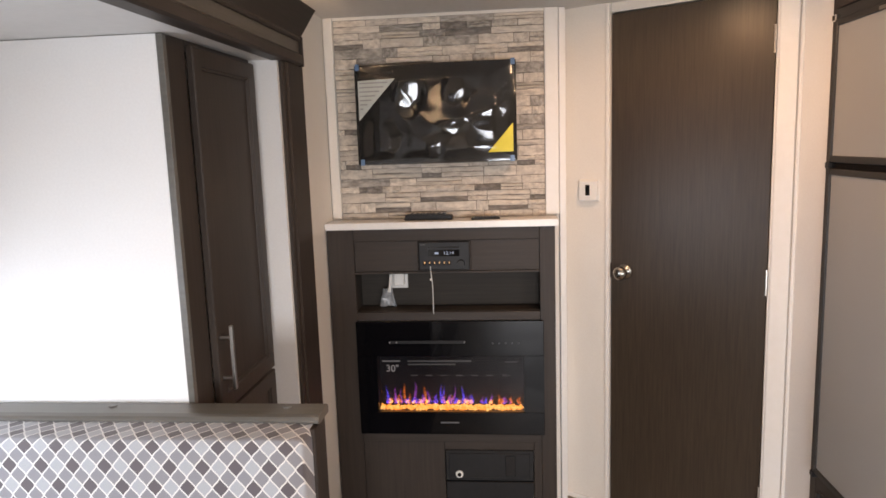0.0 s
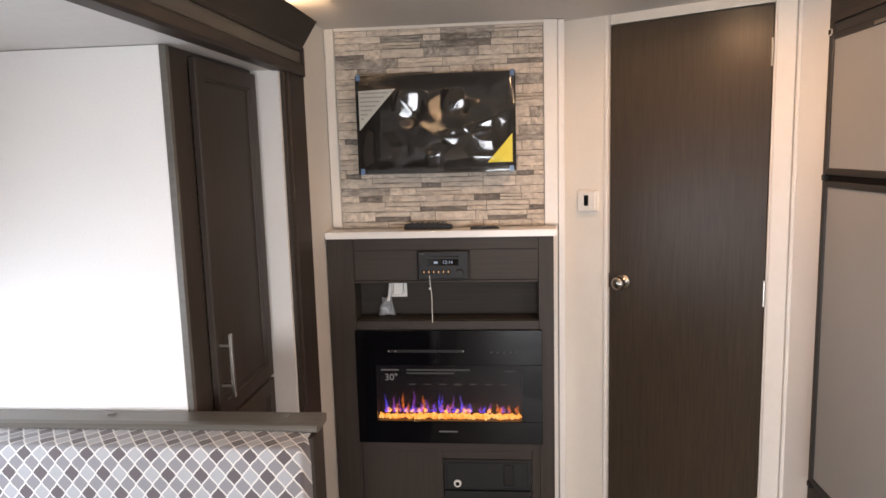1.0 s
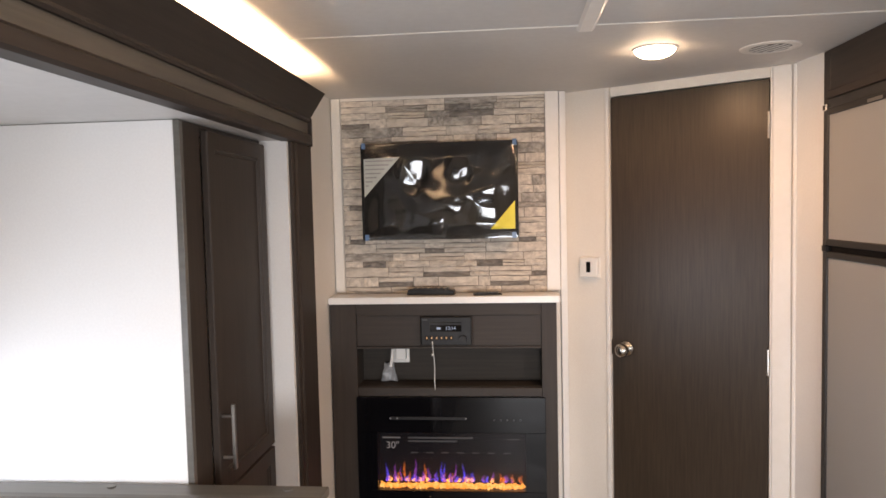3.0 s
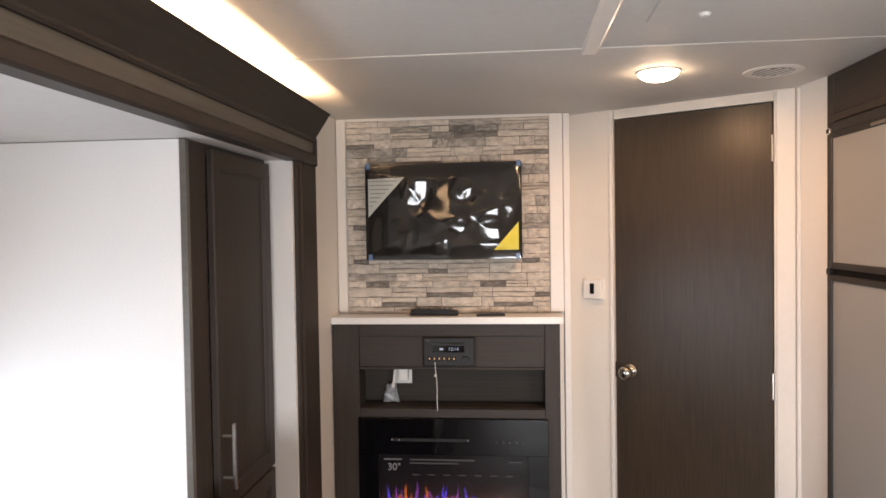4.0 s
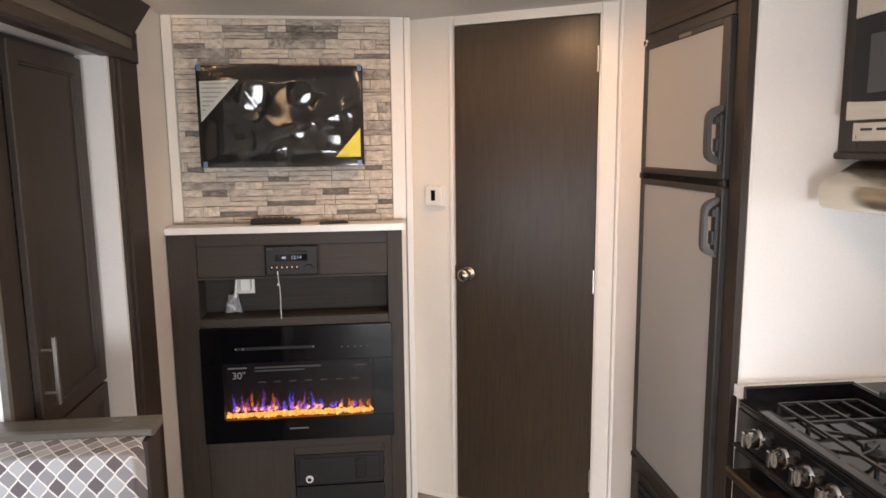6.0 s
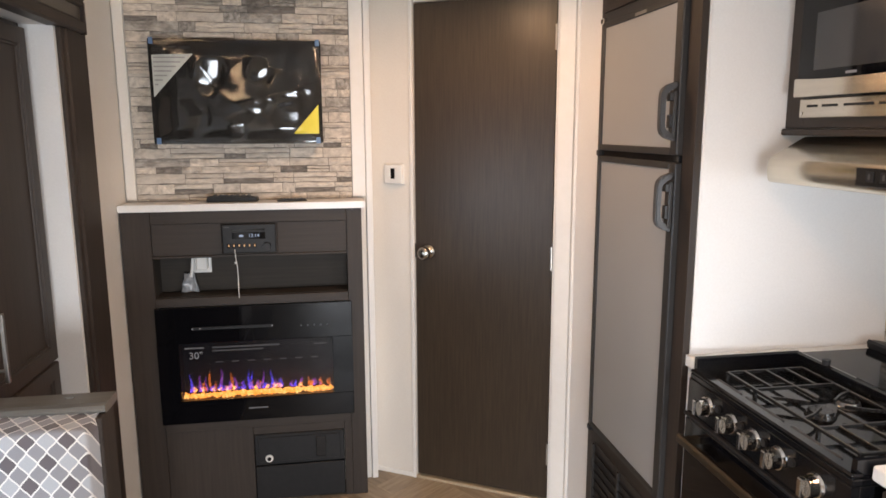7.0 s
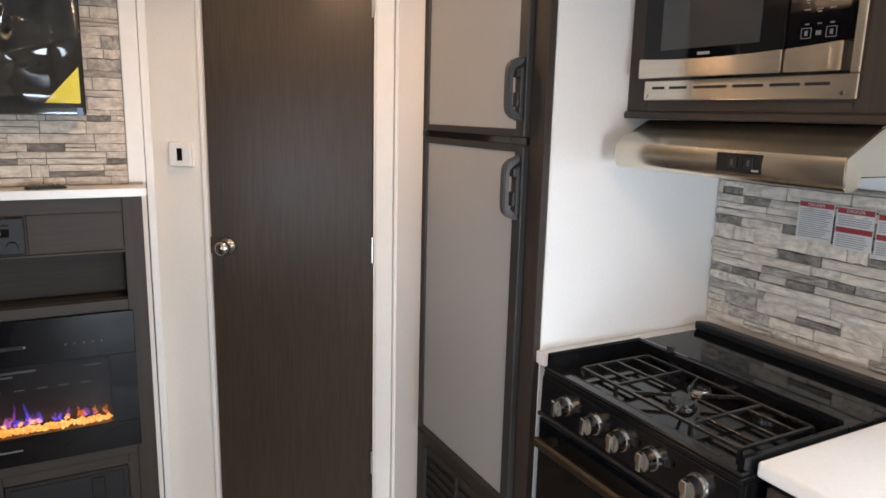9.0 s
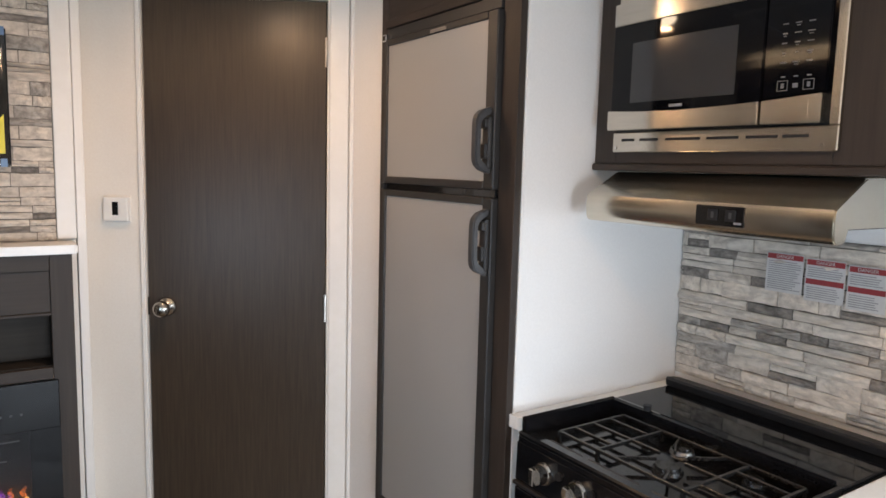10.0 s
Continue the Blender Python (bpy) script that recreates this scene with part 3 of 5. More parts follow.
NX0, NX1, NZ0, NZ1 = -0.772, -0.030, 0.888, 1.046
FX0, FX1, FZ0, FZ1 = -0.778, -0.018, 0.372, 0.852


def cab_front(nm, x0, x1, z0, z1, m=WOOD_Z, y=CF):
    return box(nm, (x0, x1, y, y + 0.018, z0, z1), m, c, 0.0012)


cab_front("stile", CX0, NX0, 0.0, 1.228)
cab_front("stile", NX1, CX1, 0.0, 1.228)
cab_front("top_rail", NX0 + 0.0005, NX1 - 0.0005, 1.180, 1.228, WOOD_X)
cab_front("rail", NX0 + 0.0005, NX1 - 0.0005, FZ1 + 0.0005, NZ0, WOOD_X)
cab_front("rail", NX0 + 0.0005, NX1 - 0.0005, 0.335, FZ0 - 0.0005, WOOD_X)
cab_front("rail", NX0 + 0.0005, NX1 - 0.0005, NZ1, 1.055, WOOD_X)
cab_front("upper_panel", NX0 + 0.0005, -0.512, 1.0555, 1.1795, WOOD_X, CF + 0.006)
cab_front("upper_panel", -0.300, NX1 - 0.0005, 1.0555, 1.1795, WOOD_X, CF + 0.006)
cab_front("upper_panel", -0.5115, -0.3005, 1.0555, 1.1795, WOOD_X, CF + 0.004)
cab_front("lower_panel", NX0 + 0.0005, -0.432, 0.0, 0.3345, WOOD_Z, CF + 0.007)
cab_front("lower_panel", -0.0615, NX1 - 0.0005, 0.0, 0.3345, WOOD_Z, CF + 0.003)
cab_front("lower_panel", -0.4315, -0.062, 0.300, 0.3345, WOOD_X, CF + 0.003)
box("side_panel", (CX0, CX0 + 0.016, CF + 0.0185, STONE_Y - 0.003, 0, 1.228), WOOD_Z, c)
box("side_panel", (CX1 - 0.016, CX1, CF + 0.0185, STONE_Y - 0.003, 0, 1.228), WOOD_Z, c)
# niche
ND = STONE_Y - 0.008
box("niche_back", (NX0 - 0.01, NX1 + 0.01, ND - 0.004, ND, NZ0 - 0.01, NZ1 + 0.12), WOOD_IN, c, 0)
box("niche_floor", (NX0 - 0.01, NX1 + 0.01, CF + 0.0185, ND - 0.0045, NZ0 - 0.012, NZ0 + 0.002), WOOD_IN, c, 0)
box("niche_side", (NX0 - 0.014, NX0 - 0.001, CF + 0.0185, ND - 0.0045, NZ0 + 0.0025, NZ1 + 0.1), WOOD_IN, c, 0)
box("niche_side", (NX1 + 0.001, NX1 + 0.014, CF + 0.0185, ND - 0.0045, NZ0 + 0.0025, NZ1 + 0.1), WOOD_IN, c, 0)
bm = bmesh.new()
mesh_profile(bm, [(XL + 0.002, CF - 0.012), (0.041, CF - 0.012), (0.046, CF - 0.007), (0.046, STONE_Y - 0.017), (XL + 0.002, STONE_Y - 0.017)], 'z', 1.229, 1.2555)
bmesh.ops.bevel(bm, geom=list(bm.edges), offset=0.003, segments=2, affect='EDGES')
tagged(part("mantel_top", bm, COUNTER), "cream-white laminate mantel top over the fireplace cabinet", "worktop")

# ---- electric fireplace ----
f = thing("electric_fireplace", (-0.40, CF, FZ0), "black glass electric fireplace with orange and blue flames", "fireplace")
GX0, GX1, GZ0, GZ1 = -0.698, -0.099, 0.468, 0.706   # view of the fire
gy0, gy1 = CF - 0.012, CF - 0.003
box("glass_frame", (FX0, FX1, gy0, gy1, GZ1, FZ1), GLASS_B, f, 0.002)
box("glass_frame", (FX0, FX1, gy0, gy1, FZ0, GZ0), GLASS_B, f, 0.002)
box("glass_frame", (FX0, GX0, gy0, gy1, GZ0, GZ1), GLASS_B, f, 0)
box("glass_frame", (GX1, FX1, gy0, gy1, GZ0, GZ1), GLASS_B, f, 0)
box("fire_glass", (GX0, GX1, gy0 + 0.001, gy0 + 0.003, GZ0, GZ1), SMOKED, f, 0)
box("fire_back", (GX0 - 0.02, GX1 + 0.02, CF + 0.058, CF + 0.062, GZ0 - 0.02, GZ1 + 0.02), FOAM, f, 0)
for nm, b in (("fire_side", (GX0 - 0.02, GX0 - 0.001, gy1, CF + 0.058, GZ0 - 0.02, GZ1 + 0.02)), ("fire_side", (GX1 + 0.001, GX1 + 0.02, gy1, CF + 0.058, GZ0 - 0.02, GZ1 + 0.02)),
              ("fire_top", (GX0, GX1, gy1, CF + 0.058, GZ1 + 0.001, GZ1 + 0.02)), ("fire_floor", (GX0, GX1, gy1, CF + 0.058, GZ0 - 0.02, GZ0 - 0.001))):
    box(nm, b, FOAM, f, 0)
rnd = random.Random(4)
bm = bmesh.new()
for k in range(620):
    r = rnd.uniform(0.003, 0.0065)
    x, y = rnd.uniform(GX0 + 0.006, GX1 - 0.006), rnd.uniform(CF + 0.006, CF + 0.034)
    vs = bmesh.ops.create_icosphere(bm, subdivisions=1, radius=r, matrix=pose(x, y, GZ0 + 0.004 + rnd.uniform(0.0, 0.013), rnd.uniform(0, 360), rnd.uniform(0, 360), 0))["verts"]
    for w in vs:
        w.co += Vector([rnd.uniform(-0.0018, 0.0018) for _ in range(3)])
tagged(part("ember_bed", bm, EMBER, f, "glowing orange crystal bed"), kind="stuff")


def flame(x, h, w, material, lean):
    bm = bmesh.new()
    n = 7
    rings = []
    for i in range(n + 1):
        s = i / n
        rad = w * (0.75 + 1.3 * s) * (1 - s) ** 0.6 + 0.0006
        cx = x + lean * s * s + 0.003 * math.sin(7 * s + 40 * x)
        rings.append([bm.verts.new((cx + rad * math.cos(a), CF + 0.044 + rad * 0.35 * math.sin(a), GZ0 + 0.016 + h * s)) for a in [k * math.pi / 3 for k in range(6)]])
    for a, b in zip(rings, rings[1:]):
        for k in range(6):
            bm.faces.new((a[k], a[(k + 1) % 6], b[(k + 1) % 6], b[k]))
    bmesh.ops.recalc_face_normals(bm, faces=bm.faces)
    part("flame", bm, material, f, smooth=True)


for k in range(84):
    x = rnd.uniform(GX0 + 0.02, GX1 - 0.015)
    kind_ = rnd.choice((FLAME_O, FLAME_O, FLAME_B, FLAME_B, FLAME_B, FLAME_V, FLAME_V))
    if k % 7 == 0:
        flame(x, rnd.uniform(0.055, 0.100), rnd.uniform(0.003, 0.006), kind_, rnd.uniform(-0.005, 0.005))
    elif k % 7 == 1:
        flame(x, rnd.uniform(0.016, 0.030), rnd.uniform(0.005, 0.009), FLAME_Y, rnd.uniform(-0.004, 0.004))
    else:
        flame(x, rnd.uniform(0.014, 0.048), rnd.uniform(0.003, 0.008), kind_, rnd.uniform(-0.006, 0.006))
# heater slot, marks and print on the glass
FAINT = mat("faint_print_on_glass", (0.035, 0.034, 0.036), (0.030, 0.029, 0.031), 0.5, size=60)
FACE = gy0 - 0.0012
box("heater_slot", (-0.640, -0.335, gy0 - 0.003, gy0 + 0.002, 0.760, 0.772), BLACK_M, f, 0.001)
box("heater_grille", (-0.630, -0.345, gy0 - 0.0036, gy0 - 0.003, 0.7645, 0.7675), BLACK_M, f, 0)
for x in (-0.640, -0.612, -0.335):
    cyl("indicator_light", (x, gy0 - 0.0005, 0.766), (x, gy0 - 0.0042, 0.766), 0.0035, INK, f, n=10)
for k in range(5):
    box("control_mark", (-0.225 + 0.026 * k, -0.219 + 0.026 * k, FACE, gy0 - 0.0002, 0.757, 0.763), HANDLE_K, f, 0)
UP = pose(0, 0, 0, 90, 0, 0)
text("size_print", "30\"", 0.040, Matrix.Translation((-0.634, FACE, 0.655)) @ UP, INK, f)
box("brand_mark", (-0.675, -0.602, FACE, gy0 - 0.0002, 0.684, 0.690), KEYINK, f, 0)
box("brand_mark", (-0.443, -0.366, FACE, gy0 - 0.0002, 0.421, 0.427), KEYINK, f, 0)
box("print_line", (-0.570, -0.310, FACE, gy0 - 0.0002, 0.683, 0.690), FAINT, f, 0)
box("print_line", (-0.570, -0.375, FACE, gy0 - 0.0002, 0.670, 0.676), FAINT, f, 0)
box("print_line", (-0.175, -0.125, FACE, gy0 - 0.0002, 0.680, 0.684), FAINT, f, 0)
for k in range(7):
    box("print_line", (-0.560 + 0.062 * k, -0.532 + 0.062 * k, FACE, gy0 - 0.0002, 0.624, 0.628), FAINT, f, 0)

# ---- safe box ----
s = thing("safe_box", (-0.247, CF + 0.02, 0.0), "black steel safe box with key lock in the cabinet", "safe")
SX0, SX1 = -0.430, -0.063
box("frame", (SX0 + 0.001, SX1 - 0.001, CF - 0.002, CF + 0.060, 0.165, 0.299), BLACK_M, s, 0.003)
box("door", (SX0 + 0.016, SX1 - 0.018, CF - 0.007, CF - 0.0022, 0.180, 0.287), BLACK_M, s, 0.002)
box("drawer", (SX0 + 0.001, SX1 - 0.001, CF - 0.003, CF + 0.050, 0.010, 0.160), BLACK_M, s, 0.003)
box("finger_grip", (-0.180, -0.140, CF - 0.0095, CF - 0.0072, 0.190, 0.278), BLACK, s, 0.002)
cyl("key_lock", (-0.372, CF - 0.006, 0.196), (-0.372, CF - 0.013, 0.196), 0.0165, PLASTIC_W, s, "round pale key lock", 0.0145, 24)
cyl("key_hole", (-0.372, CF - 0.0128, 0.196), (-0.372, CF - 0.0145, 0.196), 0.0085, BLACK, s, n=16)

# ---- radio ----
r = thing("radio", (-0.406, CF - 0.005, 1.062), "black built-in radio with lit clock display", "radio")
box("face", (-0.508, -0.305, CF - 0.016, CF + 0.004, 1.062, 1.176), BLACK_M, r, 0.004, seg=2)
box("disc_slot", (-0.472, -0.345, CF - 0.0175, CF - 0.0155, 1.151, 1.157), BLACK, r, 0)
box("screen", (-0.470, -0.345, CF - 0.0172, CF - 0.0155, 1.118, 1.144), GLASS_B, r, 0)
text("clock", "12:14", 0.019, Matrix.Translation((-0.388, CF - 0.0176, 1.131)) @ UP, DISPLAY, r)
box("screen_icon", (-0.443, -0.428, CF - 0.0178, CF - 0.0171, 1.127, 1.135), DISPLAY, r, 0)
box("brand_mark", (-0.500, -0.480, CF - 0.0165, CF - 0.0158, 1.163, 1.167), HANDLE_K, r, 0)
for k in range(6):
    box("button", (-0.490 + 0.0195 * k, -0.478 + 0.0195 * k, CF - 0.0185, CF - 0.0155, 1.084, 1.100), BLACK, r, 0.001)
    box("button_light", (-0.486 + 0.0195 * k, -0.481 + 0.0195 * k, CF - 0.0190, CF - 0.0184, 1.089, 1.097), AMBER, r, 0)
cyl("volume_knob", (-0.340, CF - 0.015, 1.088), (-0.340, CF - 0.030, 1.088), 0.0165, BLACK_M, r, r2=0.0145, n=24)
bm = bmesh.new()
mesh_tube(bm, [(-0.462, CF - 0.016, 1.078), (-0.461, CF - 0.024, 1.070), (-0.459, CF - 0.022, 1.040), (-0.456, CF - 0.018, 1.01), (-0.455, CF - 0.016, 0.97), (-0.456, CF - 0.016, 0.93), (-0.455, CF - 0.016, 0.885)], 0.0016, 6)
part("cord", bm, PLASTIC_W, r, "thin white cord hanging down")
cyl("cord_bead", (-0.461, CF - 0.020, 1.022), (-0.461, CF - 0.020, 1.030), 0.0045, PLASTIC_W, r, n=8)

# ---- things in the niche ----
o = thing("power_outlet", (-0.60, ND, 1.0), "white power outlet with a plugged-in white adapter", "outlet")
box("plate", (-0.650, -0.575, ND - 0.010, ND - 0.0045, 0.965, 1.085), PLASTIC_W, o, 0.002)
box("adapter", (-0.628, -0.585, ND - 0.050, ND - 0.010, 0.982, 1.055), PLASTIC_W, o, 0.004)
bm = bmesh.new()
mesh_tube(bm, [(-0.640, ND - 0.02, 1.06), (-0.642, ND - 0.035, 1.02), (-0.645, ND - 0.040, 0.985), (-0.650, ND - 0.045, 0.955)], 0.006, 8)
part("cable", bm, PLASTIC_W, o)
bm = bmesh.new()
g = bmesh.ops.create_grid(bm, x_segments=8, y_segments=10, size=0.5)
for w in bm.verts:
    u, q = w.co.x, w.co.y
    w.co = Vector((-0.658 + u * 0.062 * (1.1 - 0.5 * (q + 0.5)), ND - 0.040 + 0.012 * noise.noise(Vector((u * 4, q * 4, 1.3))), 0.932 + q * 0.075 + 0.006 * noise.noise(Vector((u * 5, q * 5, 5)))))
ex = bmesh.ops.extrude_face_region(bm, geom=list(bm.faces))
bmesh.ops.translate(bm, vec=(0, 0.012, 0), verts=[w for w in ex["geom"] if isinstance(w, bmesh.types.BMVert)])
bmesh.ops.recalc_face_normals(bm, faces=bm.faces)
tagged(part("plastic_bag", bm, GREYBAG, smooth=True), "small crumpled grey plastic bag lying in the niche", "bag")


# ---- remotes on the mantel ----
def remote(label, x0, x1, y, w, h, bulge, turn):
    cx = (x0 + x1) / 2
    t = thing("remote_control", (cx, y, 1.2557), label, "remote control", "remotes on the mantel")
    m = pose(cx, y, 1.2557, 0, 0, turn)
    hx = (x1 - x0) / 2
    bm = bmesh.new()
    mesh_profile(bm, [(-hx, 0.002), (-hx + 0.004, 0.0), (hx - 0.004, 0.0), (hx, 0.002), (hx - 0.004, h * 0.8), (hx * 0.6, h), (-hx * 0.4, h + bulge), (-hx + 0.006, h)], 'y', -w / 2, w / 2)
    bmesh.ops.bevel(bm, geom=list(bm.edges), offset=0.0018, segments=1, affect='EDGES')
    bm.transform(m)
    part("case", bm, BLACK_M, t)
    for k in range(7):
        for j in (-1, 0, 1):
            x = -hx * 0.75 + k * hx * 0.22
            box("button", (x, x + hx * 0.12, j * w * 0.26 - 0.003, j * w * 0.26 + 0.003, h * 0.96, h + bulge + 0.0022), HANDLE_K, t, 0, m=m)


remote("chunky black remote control lying on the mantel", -0.570, -0.372, 2.715, 0.046, 0.022, 0.003, -2)
remote("thin dark remote control lying on the mantel", -0.300, -0.182, 2.690, 0.036, 0.008, 0.001, 9)

# ---- television ----
TY = 2.700
tv = thing("television", (-0.43, TY + 0.03, 1.48), "flat television still wrapped in crinkled clear film", "television")
TX0, TX1, TZ0, TZ1 = -0.747, -0.111, 1.486, 1.873
box("back_case", (TX0 + 0.004, TX1 - 0.004, TY + 0.008, TY + 0.045, TZ0 + 0.004, TZ1 - 0.004), BLACK_M, tv, 0.003)
box("wall_mount", (-0.52, -0.34, TY + 0.0452, STONE_Y - 0.002, 1.58, 1.78), BLACK_M, tv, 0.002)
for nm, b in (("bezel", (TX0, TX1, TY, TY + 0.010, TZ1 - 0.012, TZ1)), ("bezel", (TX0, TX1, TY, TY + 0.010, TZ0, TZ0 + 0.016)),
              ("bezel", (TX0, TX0 + 0.012, TY, TY + 0.010, TZ0 + 0.016, TZ1 - 0.012)), ("bezel", (TX1 - 0.012, TX1, TY, TY + 0.010, TZ0 + 0.016, TZ1 - 0.012))):
    box(nm, b, BLACK, tv, 0.0015)
box("screen", (TX0 + 0.012, TX1 - 0.012, TY + 0.003, TY + 0.007, TZ0 + 0.016, TZ1 - 0.012), GLASS_B, tv, 0)


# slack pockets of the film: place across and up (0 to 1), tilt across and up, half width and half height
POCKETS = [(0.335, 0.71, 0.130, -0.125, 0.058, 0.080), (0.63, 0.71, 0.093, -0.120, 0.046, 0.090), (0.49, 0.11, 0.118, -0.075, 0.034, 0.036),
           (0.20, 0.26, 0.06, -0.02, 0.085, 0.085), (0.80, 0.28, 0.02, -0.05, 0.085, 0.060), (0.87, 0.80, -0.05, 0.04, 0.065, 0.060)]


def film_y(x, z):
    """Depth of the slack film in front of the screen."""
    u, q = (x - TX0) / (TX1 - TX0), (z - TZ0) / (TZ1 - TZ0)
    edge = min(1.0, 6 * max(min(u, 1 - u, q, 1 - q), 0.0))
    edge *= edge * (3 - 2 * edge)
    a = 0.0
    for pu, pq, tx, tz, rx, rz in POCKETS:
        dx, dz = x - TX0 - pu * (TX1 - TX0), z - TZ0 - pq * (TZ1 - TZ0)
        r2 = (dx / rx) ** 2 + (dz / rz) ** 2
        if r2 < 4:
            a += (tx * dx + tz * dz) * math.exp(-r2 ** 3)
    # a long fold that climbs towards the side
    fold = (q - 0.36) - 0.42 * (u - 0.45)
    if u > 0.40:
        a -= 0.0065 * math.exp(-(fold / 0.10) ** 2) * min(1, 5 * (u - 0.40))
    ridge = 1 - abs(noise.noise(Vector((u * 2.6 + q * 1.7, q * 1.2 - u * 1.3, 8.1)))) * 2
    a -= 0.002 * max(ridge, 0) ** 3 + 0.005 * abs(noise.noise(Vector((u * 2.2 - 1.4 * q, q * 0.9 + 1.2 * u, 4.2))))
    return min(TY - 0.0025, TY - 0.006 - edge * (0.010 - a) + 0.0002 * noise.noise(Vector((u * 12, q * 8, 2))))


bm = bmesh.new()
NX, NZ = 140, 90
vg = [[bm.verts.new((x, film_y(x, z) - 0.0, z)) for x in [TX0 + 0.004 + (TX1 - TX0 - 0.008) * i / NX for i in range(NX + 1)]] for z in [TZ0 - 0.004 + (TZ1 - TZ0 + 0.002) * j / NZ for j in range(NZ + 1)]]
for j in range(NZ):
    for i in range(NX):
        bm.faces.new((vg[j][i], vg[j][i + 1], vg[j + 1][i + 1], vg[j + 1][i]))
FILM = clear("clear_film", (0.75, 0.75, 0.76), 0.80, 0.07)
FILM.node_tree.nodes["Principled BSDF"].inputs["IOR"].default_value = 1.58
FILM.node_tree.nodes["Principled BSDF"].inputs["Base Color"].default_value = (0.026, 0.025, 0.024, 1)
part("film", bm, FILM, tv, "crinkled glossy protective film", smooth=True)


def tri(a, b, c_, n=10):
    bm = bmesh.new()
    a, b, c_ = Vector(a), Vector(b), Vector(c_)
    g = {}
    for i in range(n + 1):
        for j in range(n + 1 - i):
            q = a + (b - a) * i / n + (c_ - a) * j / n
            g[i, j] = bm.verts.new((q.x, film_y(q.x, q.y) - 0.0012, q.y))
    for i in range(n):
        for j in range(n - i):
            bm.faces.new((g[i, j], g[i + 1, j], g[i, j + 1]))
            if i + j < n - 1:
                bm.faces.new((g[i + 1, j], g[i + 1, j + 1], g[i, j + 1]))
    return bm


part("corner_sticker", tri((TX0 + 0.014, TZ1 - 0.060), (TX0 + 0.014, TZ1 - 0.215), (TX0 + 0.165, TZ1 - 0.056)), STICK_G, tv, "pale green triangular sticker with grey lines")
for k in range(7):
    x1 = TX0 + 0.135 - k * 0.017
    z = TZ1 - 0.072 - k * 0.0165
    bm = bmesh.new()
    n = 10
    vs = [[bm.verts.new((TX0 + 0.020 + (x1 - TX0 - 0.020) * i / n, film_y(TX0 + 0.020 + (x1 - TX0 - 0.020) * i / n, z) - 0.0020, z + dz)) for i in range(n + 1)] for dz in (0, 0.005)]
    for i in range(n):
        bm.faces.new((vs[0][i], vs[0][i + 1], vs[1][i + 1], vs[1][i]))
    part("sticker_line", bm, GREYINK, tv)
part("yellow_sticker", tri((TX1 - 0.014, TZ0 + 0.034), (TX1 - 0.112, TZ0 + 0.034), (TX1 - 0.014, TZ0 + 0.146)), YELLOW, tv, "yellow triangular energy sticker")
for x, z in ((TX0 + 0.006, TZ1 - 0.020), (TX1 - 0.020, TZ1 - 0.020), (TX0 + 0.012, TZ0 - 0.004), (TX1 - 0.026, TZ0 - 0.004)):
    box("tape", (x, x + 0.016, TY - 0.0090, TY - 0.0075, z, z + 0.024), BLUE, tv, 0)
for x0, x1 in ((TX0 + 0.02, TX0 + 0.055), (TX0 + 0.062, TX0 + 0.105), (TX0 + 0.112, TX0 + 0.155)):
    box("print_mark", (x0, x1, TY - 0.0010, TY - 0.0002, TZ1 - 0.036, TZ1 - 0.026), GREYINK, tv, 0)

# ---- wardrobe in the slide-out ----
WX, WY0, WY1, WTOP = -0.950, 1.556, 2.126, SZ - 0.002
w = thing("wardrobe", (-1.2, 1.85, 0), "tall dark wood cabinet with panelled door and white side", "wardrobe")
box("side_panel", (SX + 0.052, WX - 0.016, WY0, WY0 + 0.016, 0, WTOP), WHITE, w, 0.0008, "bright white side panel")
box("edge_strip", (WX - 0.0155, WX + 0.001, WY0 - 0.001, WY0 + 0.017, 0, WTOP), RAIL, w, 0.001)
box("stile", (WX - 0.018, WX, WY0 + 0.0175, 1.668, 0, WTOP), WOOD_Z, w, 0.001)
box("stile", (WX - 0.018, WX, 2.094, WY1 - 0.024, 0, WTOP), WOOD_Z, w, 0.001)
box("top_rail", (WX - 0.018, WX, 1.6685, 2.0935, 1.806, WTOP), WOOD_Y, w, 0.001)
box("carcass_back", (WX - 0.60, WX - 0.0185, WY0 + 0.018, WY1, 0, 0.02), WOOD_IN, w, 0)


def panel_door(nm, y0, y1, z0, z1, parent, x=WX, rail=0.062, label=""):
    """A framed door facing +x: two stiles, two rails and a sunk centre panel in one leaf."""
    bm = bmesh.new()
    mesh_box(bm, x + 0.0005, x + 0.020, y0, y1, z0, z1, 0.003)
    bm.normal_update()
    face = [max(bm.faces, key=lambda q: q.calc_area() * (q.normal.x > 0.9))]
    bmesh.ops.inset_individual(bm, faces=face, thickness=rail, depth=0)
    bmesh.ops.inset_individual(bm, faces=face, thickness=0.004, depth=-0.005)
    bmesh.ops.inset_individual(bm, faces=face, thickness=0.006, depth=0)
    bmesh.ops.inset_individual(bm, faces=face, thickness=0.003, depth=-0.005)
    return part(nm, bm, WOOD_Z, parent, label)


dr = panel_door("door", 1.668, 2.092, 0.846, 1.822, w)
bm = bmesh.new()
hx, hy = WX + 0.052, 1.692
mesh_box(bm, hx - 0.005, hx + 0.005, hy - 0.0065, hy + 0.0065, 0.913, 1.092, 0.002)
for z in (0.945, 1.058):
    mesh_tube(bm, [(WX + 0.018, hy, z), (hx, hy, z)], 0.0048, 10)
part("handle", bm, NICKEL, dr, "brushed nickel flat bar handle")
